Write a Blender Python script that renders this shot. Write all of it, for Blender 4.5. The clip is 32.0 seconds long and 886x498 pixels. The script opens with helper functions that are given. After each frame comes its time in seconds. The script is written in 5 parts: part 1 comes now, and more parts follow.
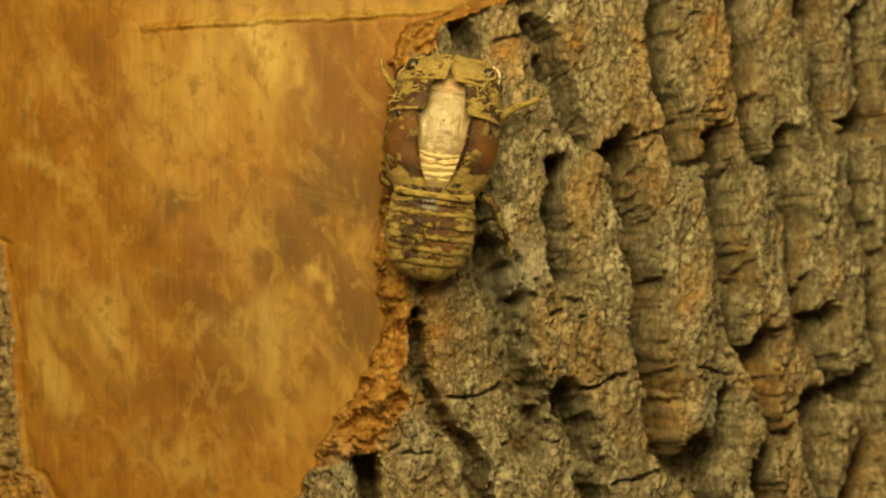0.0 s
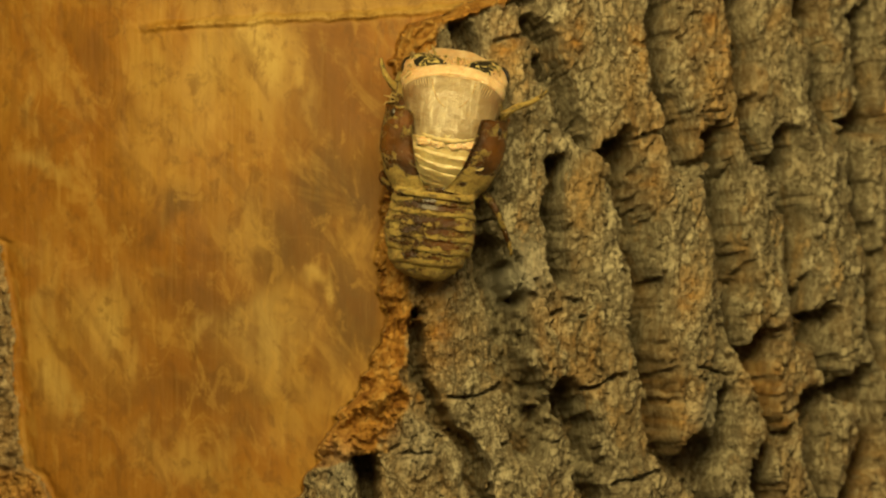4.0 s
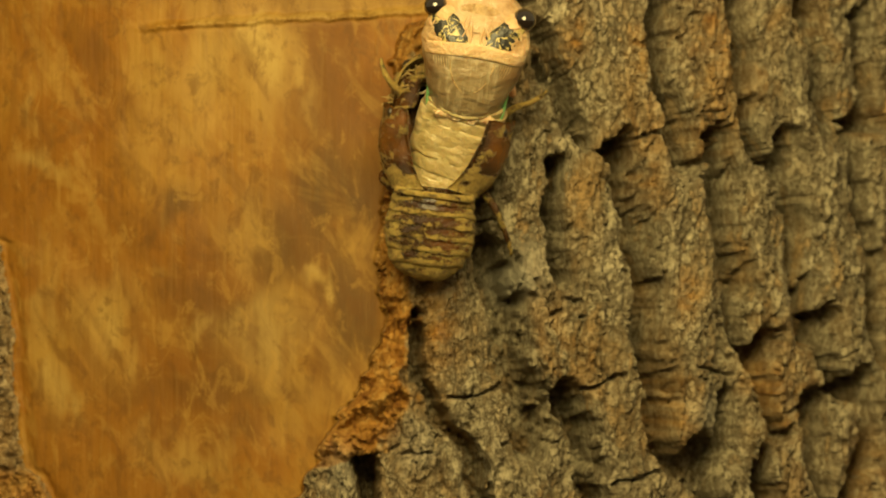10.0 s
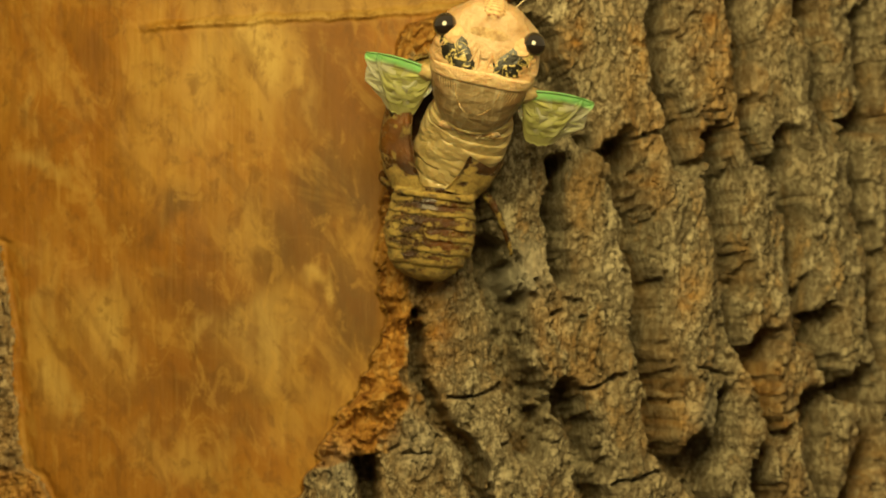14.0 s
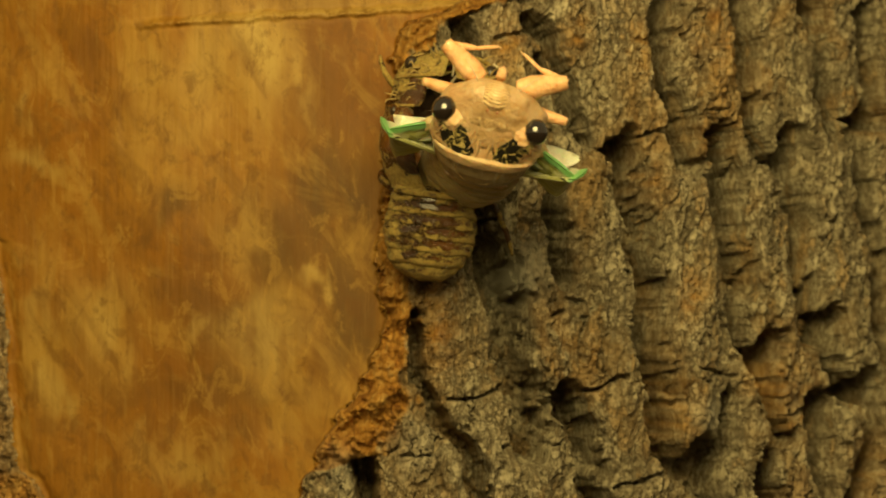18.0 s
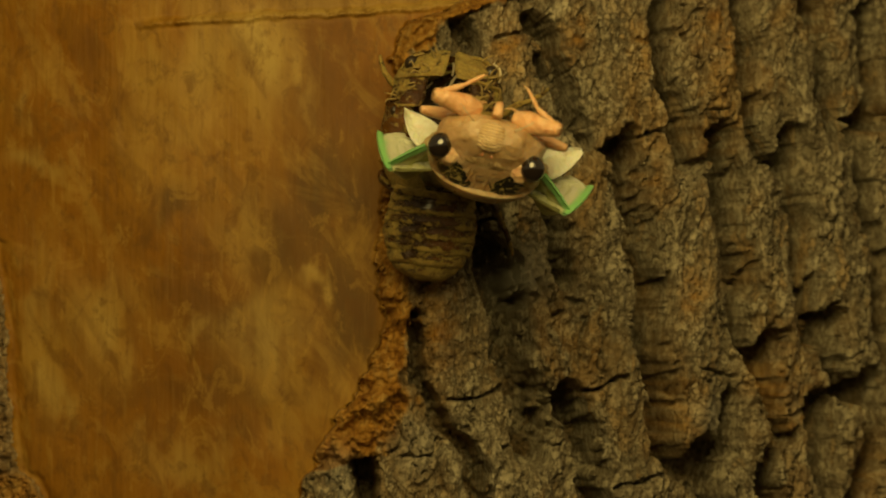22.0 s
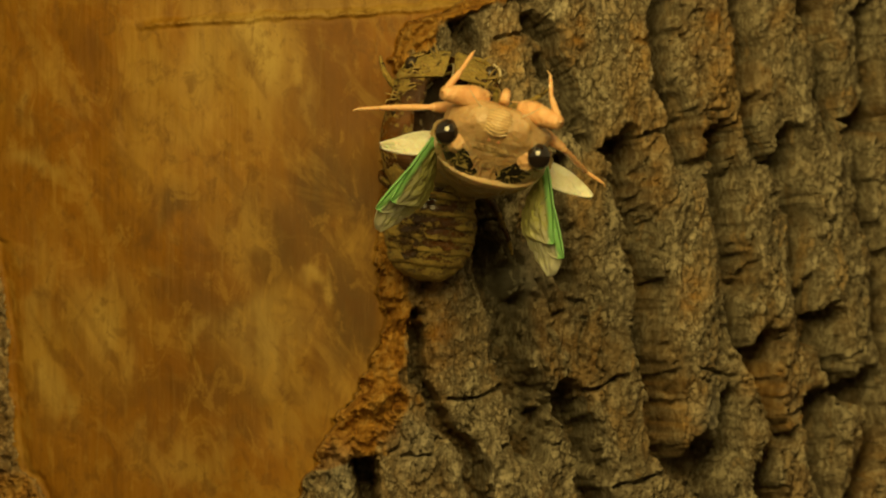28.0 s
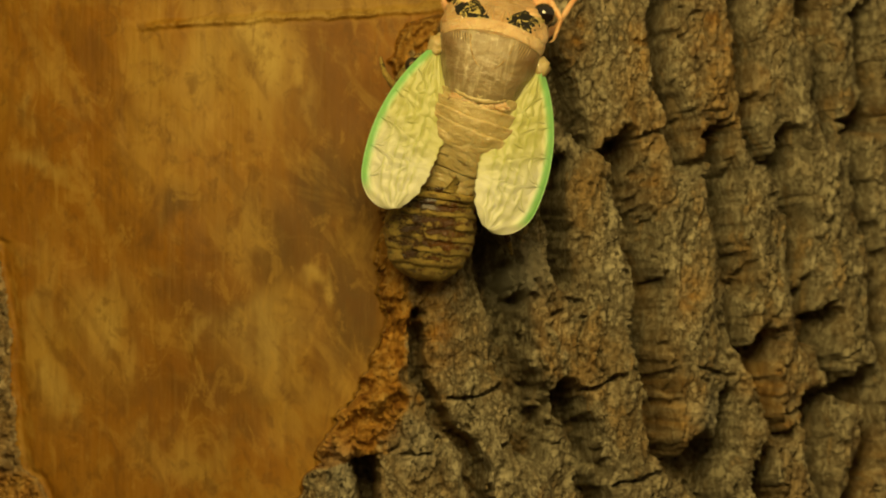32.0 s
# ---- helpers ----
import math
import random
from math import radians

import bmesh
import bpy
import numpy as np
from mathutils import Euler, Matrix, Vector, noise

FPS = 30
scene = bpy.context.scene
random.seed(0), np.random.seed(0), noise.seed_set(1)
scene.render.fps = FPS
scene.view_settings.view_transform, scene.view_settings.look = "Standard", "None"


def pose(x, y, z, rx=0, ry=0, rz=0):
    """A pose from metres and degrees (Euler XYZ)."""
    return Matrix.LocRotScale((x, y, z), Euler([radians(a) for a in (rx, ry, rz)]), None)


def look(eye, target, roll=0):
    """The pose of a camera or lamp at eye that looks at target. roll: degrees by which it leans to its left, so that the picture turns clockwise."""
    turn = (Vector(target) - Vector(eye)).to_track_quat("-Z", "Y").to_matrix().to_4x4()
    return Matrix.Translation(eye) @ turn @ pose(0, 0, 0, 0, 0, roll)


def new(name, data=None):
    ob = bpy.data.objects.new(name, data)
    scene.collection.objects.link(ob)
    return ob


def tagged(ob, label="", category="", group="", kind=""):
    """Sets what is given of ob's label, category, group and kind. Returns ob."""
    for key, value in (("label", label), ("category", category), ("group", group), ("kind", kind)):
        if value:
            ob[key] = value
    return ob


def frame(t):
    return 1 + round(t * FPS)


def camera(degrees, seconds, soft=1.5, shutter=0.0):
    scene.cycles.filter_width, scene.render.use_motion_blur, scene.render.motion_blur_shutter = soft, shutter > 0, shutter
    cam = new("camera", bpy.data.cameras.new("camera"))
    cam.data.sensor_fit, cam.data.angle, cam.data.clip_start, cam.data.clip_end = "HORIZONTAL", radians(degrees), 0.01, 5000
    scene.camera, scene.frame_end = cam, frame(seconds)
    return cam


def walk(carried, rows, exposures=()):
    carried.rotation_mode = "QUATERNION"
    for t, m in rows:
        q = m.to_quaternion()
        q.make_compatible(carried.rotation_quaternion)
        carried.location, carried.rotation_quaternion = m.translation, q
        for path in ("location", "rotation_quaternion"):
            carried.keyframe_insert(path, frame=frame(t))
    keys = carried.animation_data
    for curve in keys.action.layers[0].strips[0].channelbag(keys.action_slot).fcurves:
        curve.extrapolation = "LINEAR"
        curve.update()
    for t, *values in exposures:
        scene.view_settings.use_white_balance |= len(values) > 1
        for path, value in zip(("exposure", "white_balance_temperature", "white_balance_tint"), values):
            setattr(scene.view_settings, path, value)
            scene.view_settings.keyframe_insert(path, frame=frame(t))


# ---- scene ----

# Plan: a sheet 1568 x 882 units laid before the trunk, x to the right, y downwards, 14 units to a millimetre.
K = 1 / 14000
ZC = 0.25          # height of the sheet's middle above the ground
D = 0.40           # from the lens to the sheet
cam = camera(math.degrees(2 * math.atan(784 * K / D)), 32.0, soft=1.8)
cam.data.dof.use_dof = True
cam.data.dof.focus_distance = D - 0.0175
cam.data.dof.aperture_fstop = 29.0


def eye(grow):
    return pose(0, -D / grow, ZC, 90, 0, 0)


walk(cam, [(0, eye(1)), (13.5, eye(1.0005)), (14.5, eye(1.002)), (16.5, eye(1.007)), (17.5, eye(1.012)), (20, eye(1.0155)),
           (23, eye(1.0145)), (25.5, eye(1.014)), (27.5, eye(1.011)), (29, eye(1.0145)), (30, eye(1.011)), (31, eye(1.013)),
           (31.5, eye(1.0075)), (32, eye(1.0065))],
     exposures=[(0, 0.08, 6500, 7), (2, -0.07, 6550, 7), (6, -0.18, 6600, 7), (9, -0.14, 6600, 7), (12, -0.12, 6600, 7), (14.5, -0.12, 6650, 7), (17, -0.2, 6750, 6),
                (19, -0.56, 7000, 5), (21, -1.04, 7350, 5), (23, -1.26, 7600, 5), (25.5, -1.1, 7700, 5), (28, -0.87, 7700, 5), (30, -0.74, 7600, 5), (31.3, -0.62, 7500, 5), (32, -0.71, 7400, 5)])


def W(x, y, h=0.0):
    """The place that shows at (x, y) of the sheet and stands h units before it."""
    f = 1 - h * K / D
    return Vector(((x - 784) * K * f, -h * K, ZC + (441 - y) * K * f))


# ---- light ----
world = bpy.data.worlds.new("room_dusk")
scene.world = world
world.use_nodes = True
world.node_tree.nodes["Background"].inputs[0].default_value = (1.0, 0.78, 0.40, 1)
world.node_tree.nodes["Background"].inputs[1].default_value = 0.50
lamp = new("room_lamp", bpy.data.lights.new("room_lamp", "AREA"))
lamp.data.shape, lamp.data.size = "DISK", 0.12
lamp.data.energy, lamp.data.color = 0.70, (1.0, 0.78, 0.32)
lamp.matrix_world = look((-0.004, -0.175, ZC + 0.092), (0.0, 0, ZC))


# ---- node helpers ----
def material(name):
    m = bpy.data.materials.new(name)
    m.use_nodes = True
    nt = m.node_tree
    return m, nt, nt.nodes["Principled BSDF"]


def node(nt, kind, **values):
    n = nt.nodes.new(kind)
    for k, v in values.items():
        n.inputs[k.replace("_", " ")].default_value = v
    return n


def coords(nt, scale, kind="Object", turn=0):
    c = nt.nodes.new("ShaderNodeTexCoord")
    mp = nt.nodes.new("ShaderNodeMapping")
    nt.links.new(c.outputs[kind], mp.inputs[0])
    mp.inputs["Scale"].default_value = scale
    if turn:
        tilt = nt.nodes.new("ShaderNodeMapping")
        tilt.inputs["Rotation"].default_value = (0, radians(turn), 0)
        nt.links.new(c.outputs[kind], tilt.inputs[0])
        nt.links.new(tilt.outputs[0], mp.inputs[0])
    return mp.outputs[0]


def noise_tex(nt, vec, scale, detail=5, rough=0.6, distort=0.0):
    n = node(nt, "ShaderNodeTexNoise", Scale=scale, Detail=detail, Roughness=rough, Distortion=distort)
    nt.links.new(vec, n.inputs["Vector"])
    return n.outputs["Fac"]


def ramp(nt, fac, stops):
    r = nt.nodes.new("ShaderNodeValToRGB")
    while len(r.color_ramp.elements) < len(stops):
        r.color_ramp.elements.new(0.5)
    for e, (p, c) in zip(r.color_ramp.elements, stops):
        e.position = p
        e.color = (*c, 1) if len(c) == 3 else c
    nt.links.new(fac, r.inputs[0])
    return r.outputs[0]


def mix(nt, fac, a, b, kind="MIX"):
    m = nt.nodes.new("ShaderNodeMix")
    m.data_type, m.blend_type = "RGBA", kind
    for s, v in ((m.inputs[0], fac), (m.inputs[6], a), (m.inputs[7], b)):
        if isinstance(v, (int, float)):
            s.default_value = v
        elif isinstance(v, tuple):
            s.default_value = (*v, 1)
        else:
            nt.links.new(v, s)
    return m.outputs[2]


def attribute(nt, name):
    a = nt.nodes.new("ShaderNodeAttribute")
    a.attribute_name = name
    return a


def bump(nt, bs, height, strength, distance):
    b = node(nt, "ShaderNodeBump", Strength=strength, Distance=distance)
    nt.links.new(height, b.inputs["Height"])
    nt.links.new(b.outputs[0], bs.inputs["Normal"])


def bark_material():
    m, nt, bs = material("bark")
    v = coords(nt, (1, 1, 0.6))
    big = noise_tex(nt, v, 90, 4, 0.6)
    mid = noise_tex(nt, v, 420, 8, 0.72, 0.5)
    fine = noise_tex(nt, coords(nt, (1, 1, 0.6)), 1500, 6, 0.75, 0.3)
    flake = noise_tex(nt, coords(nt, (0.55, 0.55, 1)), 950, 6, 0.75, 0.8)
    col = ramp(nt, mid, [(0.34, (0.139, 0.110, 0.066)), (0.44, (0.265, 0.224, 0.148)), (0.55, (0.378, 0.328, 0.220)), (0.66, (0.504, 0.447, 0.321))])
    warp = nt.nodes.new("ShaderNodeMixRGB")
    warp.inputs[0].default_value = 0.012
    nt.links.new(v, warp.inputs[1])
    wn = node(nt, "ShaderNodeTexNoise", Scale=320, Detail=5, Roughness=0.65)
    nt.links.new(v, wn.inputs["Vector"])
    nt.links.new(wn.outputs["Color"], warp.inputs[2])
    cell = node(nt, "ShaderNodeTexVoronoi", Scale=400)
    rim = node(nt, "ShaderNodeTexVoronoi", Scale=400)
    rim.feature = "DISTANCE_TO_EDGE"
    nt.links.new(warp.outputs[0], cell.inputs["Vector"])
    nt.links.new(warp.outputs[0], rim.inputs["Vector"])
    tone = nt.nodes.new("ShaderNodeSeparateColor")
    nt.links.new(cell.outputs["Color"], tone.inputs[0])
    col = mix(nt, ramp(nt, tone.outputs[0], [(0.1, (0.35, 0.35, 0.35)), (0.5, (0, 0, 0))]), col, (0.101, 0.079, 0.044))
    col = mix(nt, ramp(nt, tone.outputs[1], [(0.55, (0, 0, 0)), (0.95, (0.45, 0.45, 0.45))]), col, (0.428, 0.378, 0.252))
    col = mix(nt, ramp(nt, tone.outputs[2], [(0.80, (0, 0, 0)), (1.0, (0.5, 0.5, 0.5))]), col, (0.347, 0.202, 0.063))
    seam = ramp(nt, rim.outputs["Distance"], [(0.0, (0, 0, 0)), (0.16, (1, 1, 1))])
    col = mix(nt, seam, (0.132, 0.101, 0.060), col)
    col = mix(nt, ramp(nt, big, [(0.52, (0, 0, 0)), (0.66, (0.5, 0.5, 0.5))]), col, (0.290, 0.176, 0.063))
    col = mix(nt, ramp(nt, fine, [(0.36, (0.5, 0.5, 0.5)), (0.47, (0, 0, 0))]), col, (0.054, 0.038, 0.021))
    col = mix(nt, ramp(nt, flake, [(0.54, (0, 0, 0)), (0.64, (0.5, 0.5, 0.5))]), col, (0.416, 0.359, 0.252))
    col = mix(nt, ramp(nt, flake, [(0.36, (0.6, 0.6, 0.6)), (0.44, (0, 0, 0))]), col, (0.076, 0.054, 0.030))
    tint = attribute(nt, "tint").outputs["Color"]
    sep = nt.nodes.new("ShaderNodeSeparateColor")
    nt.links.new(tint, sep.inputs[0])
    inner = ramp(nt, mid, [(0.36, (0.189, 0.072, 0.013)), (0.50, (0.378, 0.183, 0.035)), (0.64, (0.491, 0.296, 0.088))])
    col = mix(nt, sep.outputs[0], col, inner)
    col = mix(nt, sep.outputs[1], col, mix(nt, mid, (0.315, 0.284, 0.214), (0.391, 0.365, 0.290)))
    nt.links.new(col, bs.inputs["Base Color"])
    bs.inputs["Roughness"].default_value = 0.85
    bs.inputs["Specular IOR Level"].default_value = 0.18
    bump(nt, bs, mix(nt, 0.25, mix(nt, 0.45, mid, mix(nt, 0.5, fine, flake)), mix(nt, 0.5, seam, tone.outputs[0])), 1.0, 0.0011)
    return m


def wood_material():
    m, nt, bs = material("bare_wood")
    v = coords(nt, (1, 1, 0.16))
    cloud = noise_tex(nt, coords(nt, (1, 1, 0.62), turn=-14), 62, 5, 0.55, 0.5)
    stroke = noise_tex(nt, coords(nt, (1, 1, 0.30), turn=34), 210, 6, 0.62, 0.4)
    sweep = noise_tex(nt, coords(nt, (0.35, 1, 1), turn=-20), 260, 5, 0.6, 0.5)
    grain = noise_tex(nt, v, 620, 5, 0.65)
    dab = noise_tex(nt, coords(nt, (1, 1, 0.55), turn=6), 300, 6, 0.68, 0.9)
    hair = noise_tex(nt, coords(nt, (1, 1, 0.07)), 1900, 4, 0.7)
    fleck = noise_tex(nt, coords(nt, (1, 1, 0.7)), 420, 7, 0.72, 0.5)
    tint = attribute(nt, "tint").outputs["Color"]
    sep = nt.nodes.new("ShaderNodeSeparateColor")
    nt.links.new(tint, sep.inputs[0])
    col = ramp(nt, cloud, [(0.30, (0.156, 0.057, 0.006)), (0.46, (0.215, 0.086, 0.008)), (0.58, (0.254, 0.112, 0.013)), (0.72, (0.325, 0.176, 0.029))])
    col = mix(nt, sep.outputs[1], col, (0.101, 0.051, 0.012))
    col = mix(nt, sep.outputs[0], col, (0.390, 0.260, 0.075))
    col = mix(nt, ramp(nt, stroke, [(0.53, (0, 0, 0)), (0.63, (0.45, 0.45, 0.45))]), col, (0.338, 0.202, 0.046))
    col = mix(nt, ramp(nt, stroke, [(0.36, (0.40, 0.40, 0.40)), (0.47, (0, 0, 0))]), col, (0.124, 0.055, 0.009))
    col = mix(nt, ramp(nt, sweep, [(0.56, (0, 0, 0)), (0.70, (0.30, 0.30, 0.30))]), col, (0.351, 0.215, 0.049))
    col = mix(nt, ramp(nt, dab, [(0.55, (0, 0, 0)), (0.62, (0.34, 0.34, 0.34))]), col, (0.385, 0.225, 0.050))
    col = mix(nt, ramp(nt, dab, [(0.38, (0.42, 0.42, 0.42)), (0.45, (0, 0, 0))]), col, (0.125, 0.052, 0.008))
    col = mix(nt, ramp(nt, fleck, [(0.36, (0.5, 0.5, 0.5)), (0.46, (0, 0, 0))]), col, (0.111, 0.049, 0.008))
    col = mix(nt, ramp(nt, grain, [(0.34, (0.34, 0.34, 0.34)), (0.49, (0, 0, 0))]), col, (0.156, 0.068, 0.013))
    col = mix(nt, ramp(nt, hair, [(0.56, (0, 0, 0)), (0.76, (0.22, 0.22, 0.22))]), col, (0.325, 0.208, 0.058))
    nt.links.new(col, bs.inputs["Base Color"])
    bs.inputs["Roughness"].default_value = 0.58
    bs.inputs["Specular IOR Level"].default_value = 0.2
    bump(nt, bs, mix(nt, 0.5, grain, hair), 0.12, 0.0003)
    return m


def skin_material(name, low, high, scale=500, rough=0.32, sub=0.25, dark=None, streaks=False, coat=0.6):
    m, nt, bs = material(name)
    v = coords(nt, (1, 1, 1))
    n = noise_tex(nt, v, scale, 5, 0.6, 0.4)
    f = noise_tex(nt, v, scale * 5, 4, 0.6)
    col = ramp(nt, n, [(0.32, low), (0.66, high)])
    if dark:
        col = mix(nt, ramp(nt, noise_tex(nt, v, scale * 0.6, 3, 0.5), [(0.50, (0, 0, 0)), (0.74, (0.5, 0.5, 0.5))]), col, dark)
    if streaks:
        line = noise_tex(nt, coords(nt, (1, 0.12, 0.5)), 1500, 4, 0.6, 0.3)
        col = mix(nt, ramp(nt, line, [(0.50, (0, 0, 0)), (0.66, (0.28, 0.28, 0.28))]), col, (0.80, 0.70, 0.50))
        col = mix(nt, attribute(nt, "tint").outputs["Color"], col, (0.17, 0.095, 0.04))
    if streaks:
        f = mix(nt, 0.2, f, line)
    wrinkle = noise_tex(nt, coords(nt, (0.95, 1.1, 1)), scale * 2.6, 5, 0.65, 0.5)
    col = mix(nt, ramp(nt, wrinkle, [(0.34, (0.12, 0.12, 0.12)), (0.46, (0, 0, 0))]), col, tuple(c * 0.7 for c in low))
    f = mix(nt, 0.6, f, wrinkle)
    nt.links.new(col, bs.inputs["Base Color"])
    bs.inputs["Roughness"].default_value = rough
    bs.inputs["Subsurface Weight"].default_value = sub
    bs.inputs["Subsurface Radius"].default_value = (1.0, 0.6, 0.3)
    bs.inputs["Subsurface Scale"].default_value = 0.0007
    bs.inputs["Coat Weight"].default_value = coat
    bs.inputs["Coat IOR"].default_value = 1.65
    bs.inputs["Coat Roughness"].default_value = 0.06
    wet = node(nt, "ShaderNodeBump", Strength=1.0, Distance=0.00045)
    nt.links.new(mix(nt, 0.5, noise_tex(nt, v, scale * 7, 3, 0.55, 0.6), wrinkle), wet.inputs["Height"])
    nt.links.new(wet.outputs[0], bs.inputs["Coat Normal"])
    fold = noise_tex(nt, coords(nt, (0.9, 1.1, 1)), scale * 1.1, 3, 0.55, 0.7)
    bump(nt, bs, mix(nt, 0.5, f, fold), 1.0, 0.0008)
    return m


def shell_material():
    m, nt, bs = material("shell_with_mud")
    v = coords(nt, (1, 1, 1))
    n = noise_tex(nt, coords(nt, (1, 1.3, 1)), 880, 9, 0.80, 0.3)
    f = noise_tex(nt, v, 2600, 4, 0.7)
    mud = ramp(nt, mix(nt, 0.5, n, attribute(nt, "tint").outputs["Color"]), [(0.480, (0, 0, 0)), (0.525, (1, 1, 1))])
    brown = ramp(nt, noise_tex(nt, v, 130, 4, 0.55), [(0.36, (0.023, 0.009, 0.001)), (0.52, (0.058, 0.022, 0.003)), (0.68, (0.160, 0.060, 0.007))])
    crust = mix(nt, ramp(nt, n, [(0.42, (0.5, 0.5, 0.5)), (0.55, (0, 0, 0))]), ramp(nt, f, [(0.3, (0.235, 0.160, 0.036)), (0.7, (0.420, 0.305, 0.090))]), (0.132, 0.079, 0.020))
    nt.links.new(mix(nt, mud, brown, crust), bs.inputs["Base Color"])
    nt.links.new(ramp(nt, mud, [(0, (0.27, 0.27, 0.27)), (1, (0.9, 0.9, 0.9))]), bs.inputs["Roughness"])
    bs.inputs["Subsurface Weight"].default_value = 0.15
    nt.links.new(ramp(nt, mud, [(0, (0.3, 0.3, 0.3)), (1, (0, 0, 0))]), bs.inputs["Coat Weight"])
    bs.inputs["Coat Roughness"].default_value = 0.12
    bs.inputs["Subsurface Radius"].default_value = (1.0, 0.4, 0.1)
    bs.inputs["Subsurface Scale"].default_value = 0.001
    bump(nt, bs, mix(nt, 0.4, mix(nt, 0.5, mud, n), f), 0.8, 0.0008)
    return m


def wing_material():
    m, nt, bs = material("soft_wing")
    tint = attribute(nt, "tint").outputs["Color"]
    n = noise_tex(nt, coords(nt, (1, 1, 1)), 900, 4, 0.6)
    col = mix(nt, ramp(nt, n, [(0.35, (0.12, 0.12, 0.12)), (0.7, (0, 0, 0))]), tint, (0.60, 0.55, 0.16))
    nt.links.new(col, bs.inputs["Base Color"])
    bs.inputs["Roughness"].default_value = 0.35
    bs.inputs["Subsurface Weight"].default_value = 0.3
    bs.inputs["Subsurface Radius"].default_value = (0.8, 0.8, 0.4)
    bs.inputs["Subsurface Scale"].default_value = 0.0008
    bump(nt, bs, n, 0.3, 0.0003)
    thin = nt.nodes.new("ShaderNodeBsdfTranslucent")
    both = nt.nodes.new("ShaderNodeMixShader")
    out = nt.nodes["Material Output"]
    nt.links.new(col, thin.inputs[0])
    both.inputs[0].default_value = 0.3
    nt.links.new(bs.outputs[0], both.inputs[1])
    nt.links.new(thin.outputs[0], both.inputs[2])
    nt.links.new(both.outputs[0], out.inputs[0])
    return m


def plain(name, colour, rough=0.5, coat=0.0, scale=600, spread=0.25):
    m, nt, bs = material(name)
    n = noise_tex(nt, coords(nt, (1, 1, 1)), scale, 4, 0.6)
    col = ramp(nt, n, [(0.3, tuple(c * (1 - spread) for c in colour)), (0.7, tuple(min(1, c * (1 + spread)) for c in colour))])
    nt.links.new(col, bs.inputs["Base Color"])
    bs.inputs["Roughness"].default_value = rough
    bs.inputs["Coat Weight"].default_value = coat
    bs.inputs["Coat Roughness"].default_value = 0.05
    return m


def blotch_material():
    m, nt, bs = material("black_blotch")
    n = noise_tex(nt, coords(nt, (1, 1, 1)), 1100, 3, 0.6, 1.2)
    col = ramp(nt, n, [(0.53, (0.010, 0.009, 0.007)), (0.575, (0.32, 0.25, 0.08)), (0.62, (0.5, 0.4, 0.16))])
    nt.links.new(col, bs.inputs["Base Color"])
    bs.inputs["Roughness"].default_value = 0.3
    bump(nt, bs, n, 0.5, 0.0003)
    return m


def ribbed_material():
    m = skin_material("ribbed_face", (0.55, 0.36, 0.16), (0.74, 0.54, 0.30), 500, 0.3)
    nt = m.node_tree
    bs = nt.nodes["Principled BSDF"]
    was = bs.inputs["Base Color"].links[0].from_socket
    w = node(nt, "ShaderNodeTexWave", Scale=880, Distortion=0.6)
    w.bands_direction = "Z"
    nt.links.new(coords(nt, (1, 1, 1)), w.inputs["Vector"])
    col = mix(nt, ramp(nt, w.outputs["Fac"], [(0.15, (0.5, 0.5, 0.5)), (0.5, (0, 0, 0))]), was, (0.24, 0.12, 0.05))
    nt.links.new(col, bs.inputs["Base Color"])
    return m


BARK, WOOD, SHELL, WING = bark_material(), wood_material(), shell_material(), wing_material()
SKIN = skin_material("pale_skin", (0.42, 0.25, 0.105), (0.57, 0.40, 0.23), 330, 0.28, 0.5, (0.54, 0.29, 0.12), False, 0.65)
BACK = skin_material("thorax_skin", (0.21, 0.145, 0.07), (0.38, 0.29, 0.165), 240, 0.36, 0.3, (0.16, 0.095, 0.04), True, 0.3)
COLLAR = skin_material("collar_skin", (0.58, 0.36, 0.18), (0.74, 0.54, 0.31), 600, 0.3, 0.5, None, False, 1.0)
BELLY = skin_material("abdomen_skin", (0.38, 0.28, 0.11), (0.56, 0.45, 0.24), 260, 0.36, 0.4, (0.26, 0.18, 0.07), False, 0.45)
LEG = skin_material("leg_skin", (0.74, 0.36, 0.16), (0.84, 0.53, 0.29), 500, 0.26, 0.3)
EYE = plain("black_eye", (0.012, 0.008, 0.006), 0.12, 1.0)
RIBBED = ribbed_material()
CHEEK = skin_material("cheek_skin", (0.62, 0.32, 0.15), (0.76, 0.52, 0.29), 500, 0.3, 0.3)
OCELLUS = plain("ocellus", (0.35, 0.14, 0.07), 0.15, 1.0)
DULL = plain("dull_eye_cap", (0.024, 0.015, 0.008), 0.35)
BLOTCH = blotch_material()
WHITE = skin_material("white_wing", (0.84, 0.80, 0.58), (0.94, 0.92, 0.78), 800, 0.35, 0.3)
CRUMB = plain("dry_crumb", (0.272, 0.190, 0.068), 0.9, 0.0, 1800, 0.4)
BROW = skin_material("brow_skin", (0.32, 0.19, 0.08), (0.62, 0.43, 0.21), 900, 0.25)
THREAD = plain("pale_thread", (0.55, 0.46, 0.30), 0.6)
EARTH = plain("earth", (0.10, 0.075, 0.05), 0.95, 0.0, 60)


